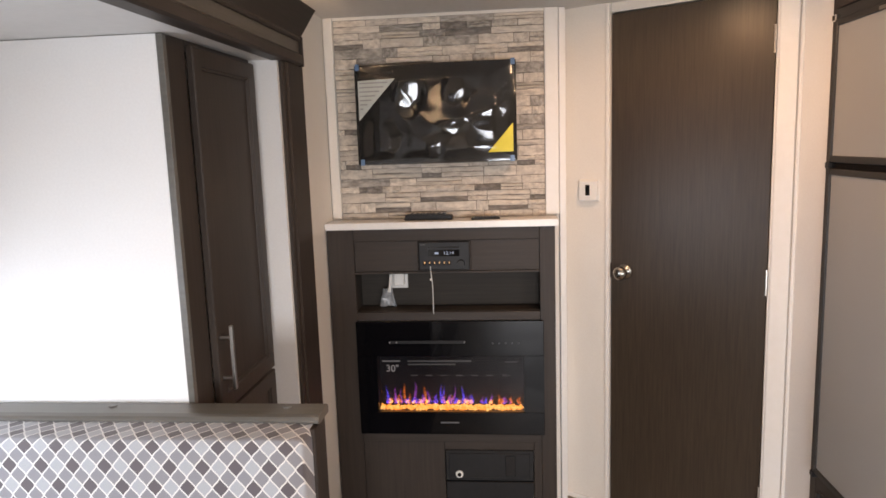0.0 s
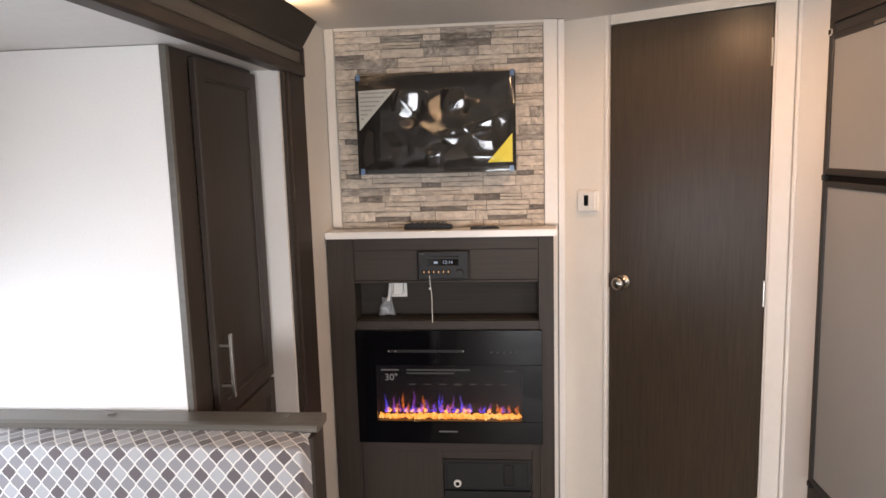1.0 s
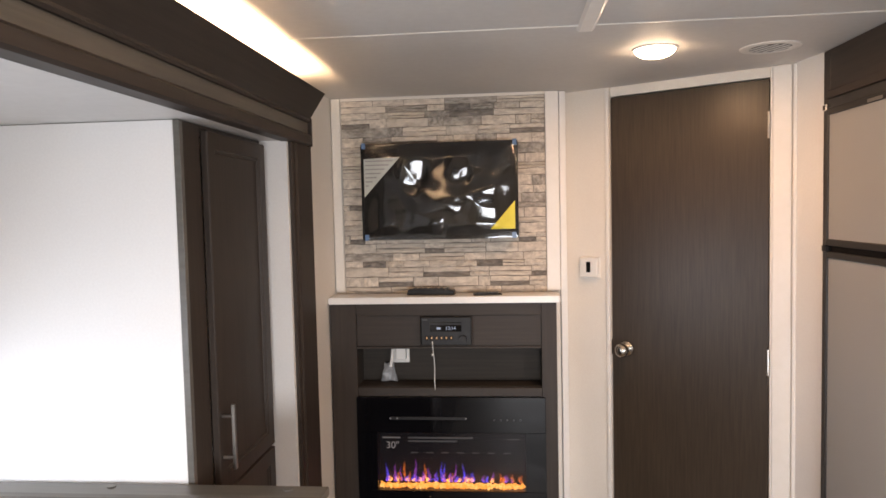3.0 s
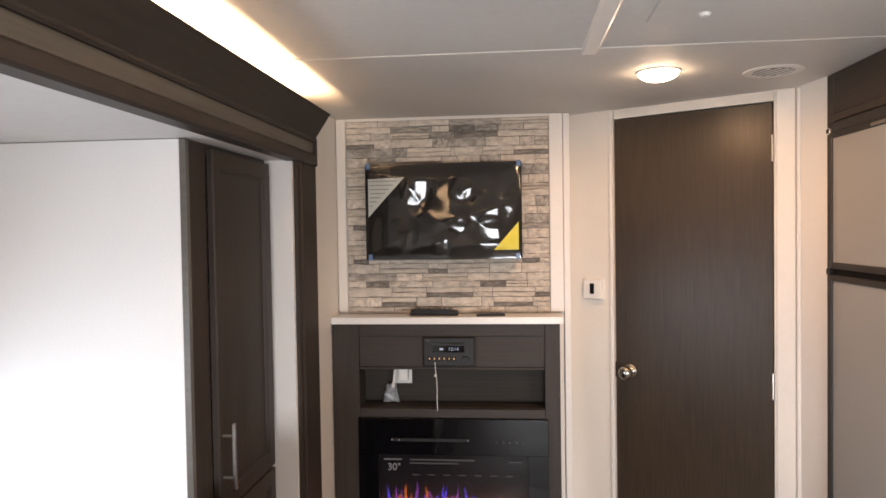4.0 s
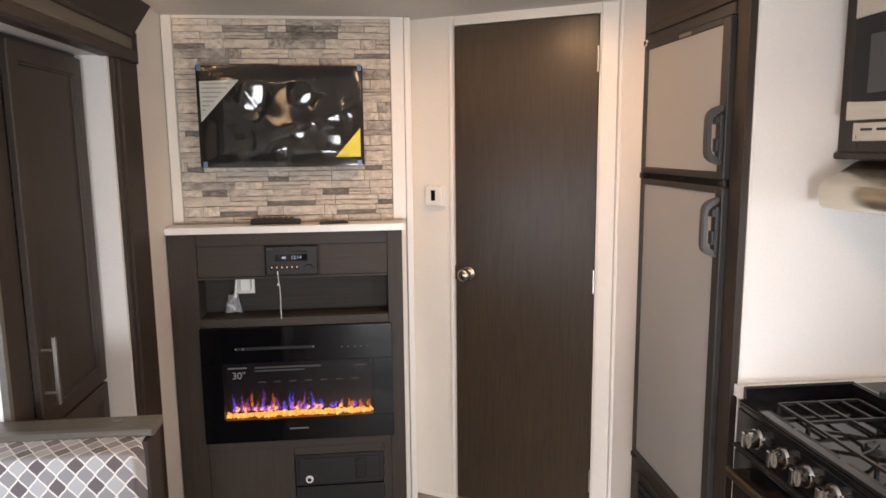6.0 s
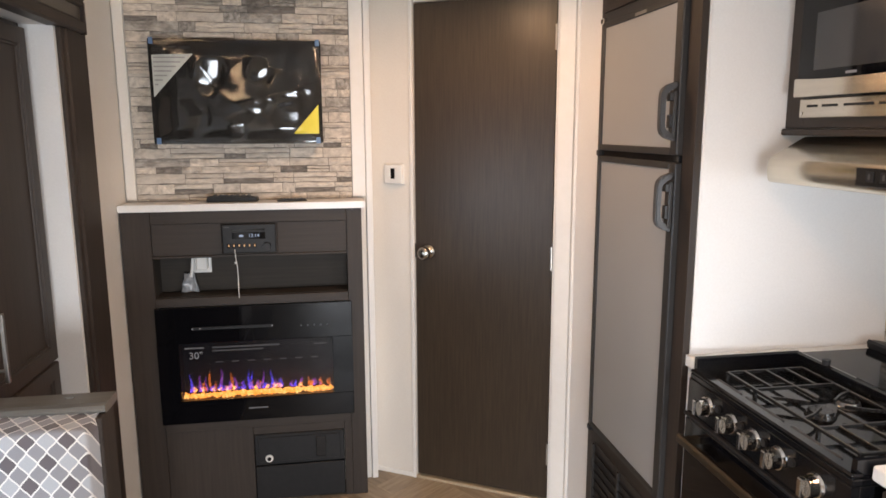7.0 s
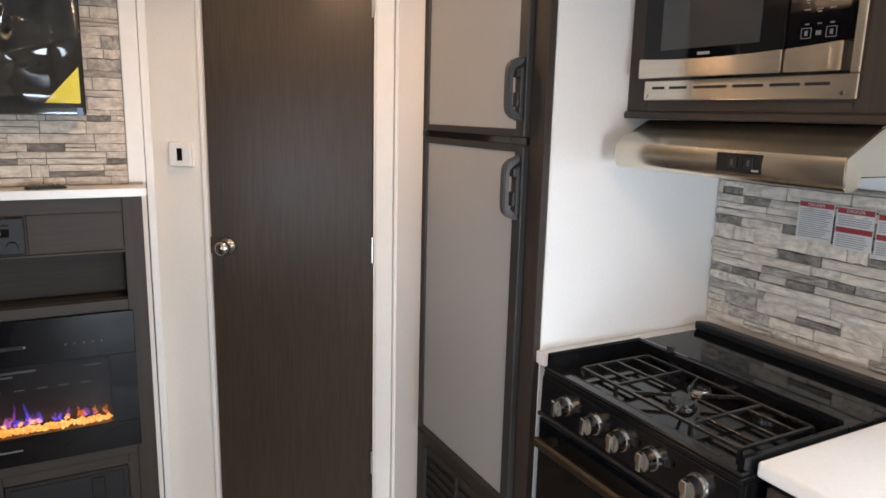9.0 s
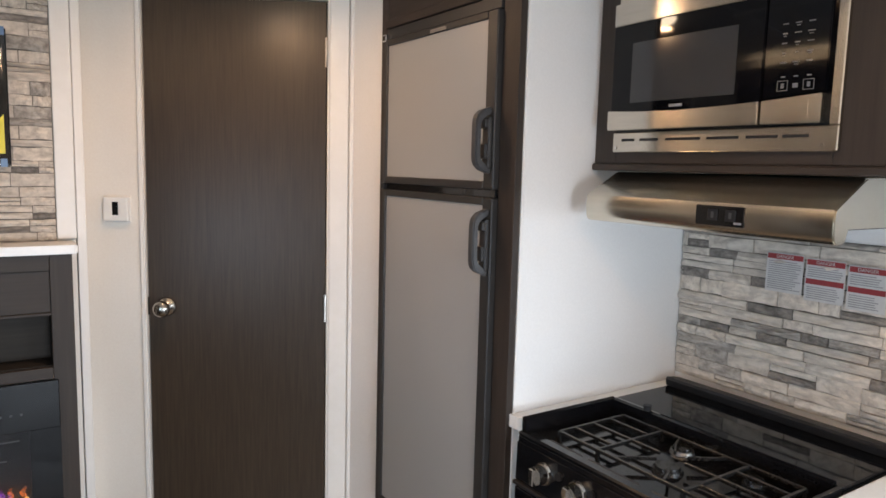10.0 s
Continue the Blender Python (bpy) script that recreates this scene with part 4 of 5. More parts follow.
panel_door("drawer_front", 1.668, 2.092, 0.46, 0.838, w)
panel_door("drawer_front", 1.668, 2.092, 0.08, 0.452, w)

# ---- dinette bench ----
b = thing("dinette_bench", (-1.2, 1.45, 0), "dinette bench back with grey rail and lattice-patterned cushion", "bench")
BX0, BX1 = SX + 0.055, -0.602
bm = bmesh.new()
mesh_profile(bm, [(1.549, 0.908), (1.549, 0.924), (1.543, 0.930), (1.478, 0.930), (1.464, 0.927), (1.458, 0.921), (1.458, 0.915), (1.466, 0.910), (1.480, 0.908)], 'x', BX0, BX1)
part("top_rail", bm, RAIL, b, "grey-brown painted wooden rail")
box("back_board", (BX0, BX1 - 0.006, 1.490, 1.535, 0.02, 0.9075), WOOD_X, b, 0.002)
box("end_panel", (BX1 - 0.030, BX1 - 0.004, 1.440, 1.489, 0.02, 0.9075), WOOD_Z, b, 0.002)
for x in (-1.148, -0.696):
    cyl("screw_cap", (x, 1.520, 0.9295), (x, 1.520, 0.9335), 0.011, RAIL, b, n=14)


def cushion(nm, x0, x1, y0, y1, z0, z1, r, parent):
    """A padded cushion: a box with generous rounded edges and slightly swollen faces."""
    bm = bmesh.new()
    bmesh.ops.create_cube(bm, size=2.0)
    bmesh.ops.subdivide_edges(bm, edges=list(bm.edges), cuts=15, use_grid_fill=True)
    hx, hy, hz = (x1 - x0) / 2, (y1 - y0) / 2, (z1 - z0) / 2
    c0 = Vector(((x0 + x1) / 2, (y0 + y1) / 2, (z0 + z1) / 2))
    for v in bm.verts:
        p = Vector((v.co.x * hx, v.co.y * hy, v.co.z * hz))
        q = Vector((max(-hx + r, min(hx - r, p.x)), max(-hy + r, min(hy - r, p.y)), max(-hz + r, min(hz - r, p.z))))
        d = p - q
        if d.length > 1e-6:
            p = q + d.normalized() * r
        puff = 0.006 * (1 - v.co.x ** 2) * (1 - v.co.z ** 2)
        p.y += -puff if v.co.y < 0 else puff
        p += Vector((0, 0.0025, 0.0025)) * noise.noise(Vector((p.x * 9, p.y * 9, p.z * 9)))
        v.co = c0 + p
    return part(nm, bm, CLOTH, parent, "lattice-patterned cloth cushion", smooth=True)


cushion("back_cushion", BX0, BX1 - 0.012, 1.362, 1.488, 0.42, 0.9135, 0.017, b)
cushion("seat_cushion", BX0, BX1 - 0.012, 0.88, 1.36, 0.32, 0.43, 0.030, b)
box("seat_box", (BX0, BX1 - 0.01, 0.90, 1.489, 0.02, 0.318), WOOD_X, b, 0.002)
box("slideout_floor_pad", (SX + 0.052, -0.60, SY0 + 0.01, 2.12, -0.003, 0.018), WOOD_X, b, 0.001)

# ---- refrigerator cabinet ----
FX = 0.850
fc = thing("refrigerator_cabinet", (1.1, 1.9, 0), "dark wood surround of the refrigerator", "cabinet")
FY0, FY1 = 1.578, 2.238
box("stile", (FX, FX + 0.02, 2.196, FY1, 0, CEILZ - 0.002), WOOD_Z, fc, 0.001)
box("stile", (FX, FX + 0.02, FY0 + 0.0, 1.640, 0, CEILZ - 0.002), WOOD_Z, fc, 0.001)
box("head_panel", (FX, FX + 0.02, 1.6405, 2.1955, 1.918, CEILZ - 0.002), WOOD_Y, fc, 0.001)
box("head_rail", (FX - 0.012, FX + 0.0, 1.6405, 2.1955, 1.918, 1.942), WOOD_Y, fc, 0.002)
box("bottom_panel", (FX, FX + 0.02, 1.6405, 2.1955, 0.0, 0.435), WOOD_Y, fc, 0.001)
box("side_panel", (FX + 0.0205, XR - 0.002, 2.222, FY1, 0, CEILZ - 0.002), WHITE, fc, 0.001)
box("kitchen_side_panel", (FX + 0.026, XR - 0.002, FY0 - 0.002, FY0 + 0.014, 0, CEILZ - 0.002), WHITE, fc, 0.001, "white side panel facing the cooker")
box("panel_edge", (FX + 0.0205, FX + 0.0255, FY0 - 0.003, FY0 + 0.015, 0, CEILZ - 0.002), TRIM, fc, 0.0008)
# vent grille below
gr = box("vent_grille", (FX - 0.005, FX - 0.0003, 1.70, 2.165, 0.05, 0.395), FRIDGE_K, fc, 0.002, "dark louvred grille below the refrigerator")
for k in range(9):
    z = 0.085 + 0.034 * k
    m = pose(FX - 0.008, 0, z, 0, 35, 0)
    box("louvre", (-0.006, 0.006, 1.722, 2.143, -0.0012, 0.0012), BLACK_M, gr, 0, m=m)
for y in (1.705, 2.150, 1.93):
    box("grille_bar", (FX - 0.014, FX - 0.0055, y, y + 0.014, 0.055, 0.390), FRIDGE_K, gr, 0.001)

# ---- refrigerator ----
rf = thing("refrigerator", (1.1, 1.92, 0.44), "two-door refrigerator with silver panels and dark frame", "refrigerator")
RY0, RY1 = 1.642, 2.194
box("body", (FX + 0.006, 1.42, RY0, RY1, 0.437, 1.916), FRIDGE_K, rf, 0.002)
box("top_cover", (FX - 0.006, FX + 0.0055, RY0, RY1, 1.886, 1.9165), FRIDGE_K, rf, 0.002)


def fridge_door(nm, z0, z1, grip_z0, grip_z1):
    dmesh = bmesh.new()
    f0, f1 = FX - 0.016, FX + 0.0055
    mesh_box(dmesh, f0, f1, RY1 - 0.020, RY1, z0, z1, 0.003)
    mesh_box(dmesh, f0, f1, RY0, RY0 + 0.040, z0, z1, 0.003)
    mesh_box(dmesh, f0, f1, RY0 + 0.039, RY1 - 0.019, z0, z0 + 0.020, 0.002)
    mesh_box(dmesh, f0, f1, RY0 + 0.039, RY1 - 0.019, z1 - 0.018, z1, 0.002)
    dd = part(nm, dmesh, FRIDGE_K, rf, "dark plastic door frame")
    box("panel", (FX - 0.010, FX + 0.004, RY0 + 0.0395, RY1 - 0.0195, z0 + 0.0195, z1 - 0.0175), FRIDGE_P, dd, 0.0005, "matt silver door panel")
    # grip: a bowed bar with a mounting plate
    bm = bmesh.new()
    zc, hh, y = (grip_z0 + grip_z1) / 2, (grip_z1 - grip_z0) / 2, RY0 + 0.018
    outer, inner = [], []
    for k in range(17):
        a = -1 + 2 * k / 16
        e = abs(a) ** 7
        outer.append((f0 - 0.046 * (1 - e) - 0.001, zc + a * hh))
        inner.append((f0 - 0.031 * (1 - min(1, e * 1.25)) - 0.001, zc + a * (hh - 0.016)))
    mesh_profile(bm, outer + inner[::-1], 'y', y - 0.011, y + 0.011)
    bmesh.ops.bevel(bm, geom=[e for e in bm.edges if e.calc_face_angle(0) > 1.0], offset=0.003, segments=2, affect='EDGES')
    part("handle", bm, HANDLE_K, dd, "grey plastic loop handle")
    bm = bmesh.new()
    mesh_box(bm, f0 - 0.012, f0 - 0.0003, y - 0.014, y + 0.014, zc - hh * 0.85, zc + hh * 0.70, 0.003)
    mesh_box(bm, f0 - 0.020, f0 - 0.0115, y - 0.010, y + 0.010, zc - hh * 0.55, zc - hh * 0.10, 0.002)
    mesh_box(bm, f0 - 0.022, f0 - 0.0115, y - 0.012, y + 0.012, zc + hh * 0.35, zc + hh * 0.62, 0.002)
    part("latch_plate", bm, FRIDGE_K, dd)


fridge_door("freezer_door", 1.463, 1.884, 1.500, 1.660)
fridge_door("main_door", 0.448, 1.443, 1.252, 1.418)
box("divider", (FX - 0.008, FX + 0.0055, RY0, RY1, 1.4435, 1.4625), BLACK, rf, 0.001)
box("brand_badge", (FX - 0.0180, FX - 0.0162, 1.86, 1.935, 1.868, 1.877), NICKEL, rf, 0)
for z in (1.890, 1.453, 0.442):
    box("hinge", (FX - 0.020, FX - 0.0005, RY1 - 0.016, RY1 + 0.008, z - 0.010, z + 0.010), CHROME if z > 1.8 else BLACK_M, rf, 0.003)

# ---- kitchen worktops and base units ----
CZ0, CZ1, CX = 0.893, 0.924, 0.880


def slab(name, x0, x1, y0, y1, label):
    bm = bmesh.new()
    mesh_box(bm, x0, x1, y0, y1, CZ0, CZ1, 0.006, 3)
    return tagged(part(name, bm, COUNTER, None, smooth=False), label, "worktop")


bm = bmesh.new()
mesh_profile(bm, [(XR - 0.002, 1.530), (0.890, 1.530), (0.872, 1.536), (0.862, 1.552), (0.860, 1.586), (0.8655, 1.5900), (0.8745, 1.5900), (0.8748, FY0 - 0.0035), (XR - 0.002, FY0 - 0.0035)], 'z', CZ0, CZ1)
tagged(part("worktop_strip", bm, COUNTER), "narrow white worktop strip between cooker and panel", "worktop")
slab("worktop", CX, XR - 0.002, -1.30, 0.936, "white laminate kitchen worktop with rounded edge")
box_u = thing("filler_panel", (1.1, 1.55, 0), "dark filler panel beside the cooker", "cabinet")
box("filler", (CX + 0.014, XR - 0.01, 1.536, 1.566, 0.0, CZ0 - 0.0005), WOOD_Z, box_u, 0.001)
box("edge_strip", (CX + 0.006, CX + 0.0135, 1.560, 1.574, 0.0, CZ0 - 0.0005), TRIM, box_u, 0.001)


def base_unit(y0, y1):
    u = thing("base_cabinet", (1.15, (y0 + y1) / 2, 0), "dark wood kitchen base cabinet with bar handle", "cabinet", "kitchen base cabinets")
    box("body", (CX + 0.030, XR - 0.004, y0 + 0.001, y1 - 0.001, 0.08, CZ0 - 0.001), WOOD_Z, u, 0.001)
    box("plinth", (CX + 0.07, XR - 0.01, y0 + 0.001, y1 - 0.001, 0.0, 0.0795), WOOD_Y, u, 0)
    dd = box("door", (CX + 0.010, CX + 0.0295, y0 + 0.006, y1 - 0.006, 0.10, 0.72), WOOD_Z, u, 0.003)
    bm = bmesh.new()
    mesh_tube(bm, [(CX - 0.022, y1 - 0.05, 0.50), (CX - 0.022, y1 - 0.05, 0.66)], 0.006, 10)
    for z in (0.52, 0.64):
        mesh_tube(bm, [(CX + 0.0095, y1 - 0.05, z), (CX - 0.022, y1 - 0.05, z)], 0.0045, 8)
    part("handle", bm, NICKEL, dd)
    box("drawer_front", (CX + 0.010, CX + 0.0295, y0 + 0.006, y1 - 0.006, 0.735, 0.880), WOOD_Y, u, 0.003)


for y0, y1 in ((0.44, 0.925), (-0.06, 0.44), (-0.56, -0.06), (-1.06, -0.56)):
    base_unit(y0, y1)

# ---- cooker ----
k = thing("gas_cooker", (1.1, 1.23, 0), "black gas cooker with chrome knobs and iron grates", "cooker")
KY0, KY1 = 0.940, 1.527
KF = 0.852
box("body", (KF + 0.012, 1.392, KY0, KY1, 0.10, 0.878), BLACK, k, 0.002)
box("plinth", (KF + 0.05, 1.39, KY0 + 0.002, KY1 - 0.002, 0.0, 0.0995), BLACK_M, k, 0)
# cooktop: a shallow tray with raised rims
TB = 1.150
bm = bmesh.new()
mesh_box(bm, KF - 0.004, TB + 0.005, KY0, KY1, 0.8785, 0.892, 0.002)
mesh_box(bm, KF - 0.006, KF + 0.022, KY0, KY1, 0.8922, 0.903, 0.004)
part("cooktop", bm, BLACK, k)
bm = bmesh.new()
mesh_profile(bm, [(KY1 - 0.003, 0.8922), (KY1 - 0.003, 0.936), (KY1 - 0.009, 0.938), (KY1 - 0.016, 0.934), (KY1 - 0.018, 0.8922)], 'x', KF + 0.004, TB + 0.006)
part("side_flange", bm, BLACK, k)
bm = bmesh.new()
mesh_profile(bm, [(KY0 + 0.003, 0.8922), (KY0 + 0.003, 0.930), (KY0 + 0.009, 0.932), (KY0 + 0.016, 0.928), (KY0 + 0.018, 0.8922)], 'x', KF + 0.004, TB + 0.006)
part("side_flange", bm, BLACK, k)
# glass lid lying behind the burners, with its black rail
box("glass_cover", (TB + 0.006, 1.392, KY0 + 0.001, KY1 - 0.001, 0.922, 0.930), GLASS_B, k, 0.002, "dark glossy glass cover plate")
box("cover_support", (TB + 0.0065, 1.391, KY0 + 0.002, KY1 - 0.002, 0.8785, 0.9215), BLACK, k, 0)
bm = bmesh.new()
mesh_profile(bm, [(TB - 0.004, 0.8925), (TB - 0.004, 0.934), (TB + 0.002, 0.938), (TB + 0.012, 0.936), (TB + 0.014, 0.9305), (TB + 0.0055, 0.9305), (TB + 0.0055, 0.8925)], 'y', KY0 + 0.018, KY1 - 0.018)
part("well_back", bm, BLACK, k)
bm = bmesh.new()
mesh_profile(bm, [(1.378, 0.9305), (1.374, 0.948), (1.379, 0.954), (1.406, 0.950), (1.434, 0.944), (1.440, 0.9245), (1.3925, 0.9245), (1.3925, 0.9305)], 'y', 0.80, KY1 + 0.002)
part("rear_rail", bm, BLACK_M, k)
cyl("lid_stop", (TB + 0.002, 1.405, 0.936), (TB + 0.002, 1.405, 0.950), 0.010, BLACK_M, k, n=14)


def burner(x, y, r, ring):
    cyl("burner", (x, y, 0.8923), (x, y, 0.900), r, ring, k, "worn metal burner ring", r * 0.9, 24)
    cyl("burner_cap", (x, y, 0.9002), (x, y, 0.906), r * 0.82, IRON, k, "", r * 0.76, 24)


for x, y, r, ring in ((0.993, 1.215, 0.034, IRON), (1.102, 1.262, 0.027, NICKEL), (1.100, 1.085, 0.024, IRON)):
    burner(x, y, r, ring)


def grate(y0, y1):
    """A cast iron grate: outer frame, lengthwise bars at both ends and bent fingers round the middle burner."""
    bm = bmesh.new()
    x0, x1, z = 0.906, 1.120, 0.918

    def bar(ax, ay, bx, by, t=0.0030, dz=0.0):
        d = Vector((bx - ax, by - ay, 0))
        m = pose((ax + bx) / 2, (ay + by) / 2, z - 0.004 + dz, 0, 0, math.degrees(math.atan2(d.y, d.x)))
        mesh_box(bm, -d.length / 2, d.length / 2, -t, t, -0.004, 0.004, 0.0012, m=m)
    for a in (x0, x1):
        bar(a, y0, a, y1, 0.0036)
    ya, yb = y0 + 0.118, y1 - 0.118
    for a in (y0, ya, yb, y1):
        bar(x0, a, x1, a, 0.0034, 0.0003)
    for a in (0.954, 1.070):
        bar(a, y0, a, ya)
        bar(a, yb, a, y1)
    xm, ym = 1.013, (y0 + y1) / 2
    bar(xm, y0, xm, ym - 0.032)
    bar(xm, y1, xm, ym + 0.032)
    for sx, edge_ in ((-1, x0), (1, x1)):
        for sy in (-1, 1):
            # each finger leaves the side bar slantwise, then turns towards the burner
            kx = edge_ - sx * 0.036
            bar(edge_, ym + sy * 0.062, kx, ym + sy * 0.046)
            bar(kx, ym + sy * 0.046, xm + sx * 0.030, ym + sy * 0.016)
    for x in (x0, x1):
        for y in (y0, ya, yb, y1):
            mesh_box(bm, x - 0.0038, x + 0.0038, y - 0.0038, y + 0.0038, 0.8922, z - 0.003)
    part("grate", bm, IRON, k, "black cast iron grate")


grate(0.992, 1.448)
# foil-edged spill tray strip by the front rim
for y0, y1 in ((1.36, 1.46), (1.20, 1.34), (1.02, 1.17)):
    box("front_plate", (KF + 0.024, KF + 0.040, y0, y1, 0.8923, 0.8945), HANDLE_K, k, 0)
# control panel: leans back a little
bm = bmesh.new()
mesh_profile(bm, [(KF + 0.011, 0.786), (KF - 0.008, 0.786), (KF - 0.006, 0.876), (KF - 0.002, 0.8785), (KF + 0.011, 0.8785)], 'y', KY0, KY1)
part("control_panel", bm, BLACK, k)
for y in (1.432, 1.325, 1.237, 1.148, 1.030):
    bm = bmesh.new()
    mesh_cyl(bm, (KF - 0.0065, y, 0.834), (KF - 0.012, y, 0.834), 0.027, 0.025, 24)
    mesh_cyl(bm, (KF - 0.012, y, 0.834), (KF - 0.034, y, 0.834), 0.0225, 0.0205, 24)
    kk = part("knob", bm, CHROME, k, "chrome control knob")
    bm = bmesh.new()
    mesh_box(bm, KF - 0.046, KF - 0.0335, y - 0.0065, y + 0.0065, 0.814, 0.854, 0.002)
    part("knob_grip", bm, CHROME, kk)
for y in (1.380, 1.283, 1.194, 1.100):
    cyl("igniter_button", (KF - 0.0065, y, 0.848), (KF - 0.013, y, 0.848), 0.009, BLACK_M, k, n=16)
box("panel_lip", (KF - 0.018, KF + 0.010, KY0, KY1, 0.776, 0.7855), BLACK_M, k, 0.002)
od = box("oven_door", (KF - 0.014, KF + 0.0115, KY0 + 0.003, KY1 - 0.003, 0.30, 0.772), GLASS_B, k, 0.004, "black glass oven door")
bm = bmesh.new()
BRONZE = mat("dark_bronze_bar", (0.12, 0.095, 0.07), (0.09, 0.07, 0.05), 0.28, metal=0.9, size=40)
mesh_profile(bm, [(KF - 0.060, 0.722), (KF - 0.066, 0.728), (KF - 0.066, 0.742), (KF - 0.060, 0.748), (KF - 0.050, 0.746), (KF - 0.046, 0.735), (KF - 0.050, 0.724)], 'y', KY0 + 0.04, KY1 - 0.055)
for y in (KY0 + 0.05, KY1 - 0.085):
    mesh_box(bm, KF - 0.052, KF - 0.0142, y, y + 0.018, 0.726, 0.744)
part("handle", bm, BRONZE, od, "dark bronze oven handle")
box("lower_drawer", (KF - 0.010, KF + 0.0115, KY0 + 0.003, KY1 - 0.003, 0.11, 0.294), BLACK, k, 0.003)

# ---- upper cabinet with microwave ----
MX = 1.103
uc = thing("upper_cabinet", (1.29, 1.1, 1.52), "dark wood wall cabinet built round a microwave", "cabinet")
UY0, UY1 = 0.620, 1.5755
box("stile", (MX, MX + 0.02, 1.506, UY1, 1.534, CEILZ - 0.002), WOOD_Z, uc, 0.001)
box("stile", (MX, MX + 0.02, 0.900, 0.990, 1.534, CEILZ - 0.002), WOOD_Z, uc, 0.001)
box("stile", (MX, MX + 0.02, UY0, 0.8995, 1.534, CEILZ - 0.002), WOOD_Z, uc, 0.001)
box("lower_rail", (MX, MX + 0.02, 0.9905, 1.5055, 1.534, 1.568), WOOD_Y, uc, 0.001)
box("upper_rail", (MX, MX + 0.02, 0.9905, 1.5055, 1.972, CEILZ - 0.002), WOOD_Y, uc, 0.001)
box("bottom_board", (MX + 0.0205, XR - 0.003, UY0, UY1, 1.534, 1.546), WOOD_Y, uc, 0.001)
box("light_rail", (MX - 0.012, MX + 0.016, UY0, UY1, 1.516, 1.5335), WOOD_Y, uc, 0.004)
box("side_panel", (MX + 0.0205, XR - 0.003, UY1 - 0.012, UY1, 1.5465, CEILZ - 0.002), WOOD_Z, uc, 0)
mw = thing("microwave", (1.25, 1.25, 1.56), "stainless steel and black built-in microwave oven", "microwave")
MF = MX - 0.010
MY0, MY1 = 0.977, 1.506


def mbox(nm, y0, y1, z0, z1, d0, d1, material, bevel=0.001, label="", parent=mw):
    return box(nm, (MF - d1, MF - d0, y0, y1, z0, z1), material, parent, bevel, label)


mbox("body", 0.996, 1.500, 1.572, 1.968, -0.30, -0.012, BLACK_M)
mbox("trim_frame", MY0, MY1, 1.560, 1.606, -0.009, 0.004, STEEL, 0.002, "brushed steel lower trim with slots")
mbox("trim_frame", MY0, MY1, 1.902, 1.976, -0.009, 0.004, STEEL, 0.002, "brushed steel upper trim")
mbox("trim_frame", MY0, 0.996, 1.6065, 1.9015, -0.009, 0.004, STEEL, 0.002)
mbox("inner_surround", 0.9965, 1.5035, 1.6065, 1.9015, -0.0118, -0.002, BLACK, 0.001)
for y0, y1 in ((1.440, 1.478), (1.372, 1.424), (1.262, 1.352), (1.172, 1.246), (1.090, 1.156), (1.030, 1.080)):
    mbox("slot", y0, y1, 1.5855, 1.5915, 0.0035, 0.0048, BLACK_M, 0)
for y0, y1 in ((1.300, 1.420), (1.100, 1.220)):
    for z in (1.934, 1.944, 1.954):
        mbox("slot", y0, y1, z, z + 0.0045, 0.0035, 0.0048, BLACK_M, 0)
for y in (1.496, 1.004):
    cyl("screw", (MF - 0.0035, y, 1.571), (MF - 0.0060, y, 1.571), 0.004, CHROME, mw, n=10)


def sag(y):
    """Height of the curved lower edge of the microwave's glass."""
    return 1.656 + 0.016 * (1.508 - y) - 0.011 * (1 - ((y - 1.2545) / 0.2535) ** 2)


def mbow(nm, y0, y1, z0, z1, d0, d1, material, label="", parent=mw):
    """A slab on the microwave's front that follows its slight outward bow; z0 and z1 are heights or sag lines."""
    bm = bmesh.new()
    n = max(1, round((y1 - y0) / 0.016))
    rings = []
    for i in range(n + 1):
        y = y0 + (y1 - y0) * i / n
        out = 0.010 * (1 - ((y - 1.2545) / 0.2535) ** 2)
        lo, hi = (z0(y) if callable(z0) else z0), (z1(y) if callable(z1) else z1)
        rings.append([bm.verts.new((MF - q - out, y, z)) for q, z in ((d1, lo), (d1, hi), (d0, hi), (d0, lo))])
    for a, b in zip(rings, rings[1:]):
        for q in range(4):
            bm.faces.new((a[q], a[(q + 1) % 4], b[(q + 1) % 4], b[q]))
    bm.faces.new(rings[0])
    bm.faces.new(rings[-1][::-1])
    bmesh.ops.recalc_face_normals(bm, faces=bm.faces)
    if d1 - d0 > 0.008:
        bmesh.ops.bevel(bm, geom=[e for e in bm.edges if e.calc_face_angle(0) > 1.0], offset=0.0018, segments=2, affect='EDGES')
    ob = part(nm, bm, material, parent, label, smooth=True)
    ob.data.set_sharp_from_angle(angle=radians(35))
    return ob


md = mbow("door", 1.1205, 1.508, lambda y: sag(y) + 0.001, 1.8495, -0.010, 0.014, GLASS_B, "black glass microwave door")
mbow("door_window", 1.176, 1.446, 1.672, 1.806, 0.0138, 0.0150, MESHWIN, "dark screened window", md)
mbow("door_top_band", 1.1205, 1.508, 1.8505, 1.9005, -0.010, 0.016, STEEL, "brushed steel band", md)
mbow("door_lower_band", 1.1205, 1.513, 1.611, sag, -0.010, 0.020, STEEL, "brushed steel handle band", md)
cp = mbow("control_panel", 1.001, 1.118, lambda y: sag(y) + 0.003, 1.9005, -0.010, 0.013, GLASS_B, "black control panel with pale print")
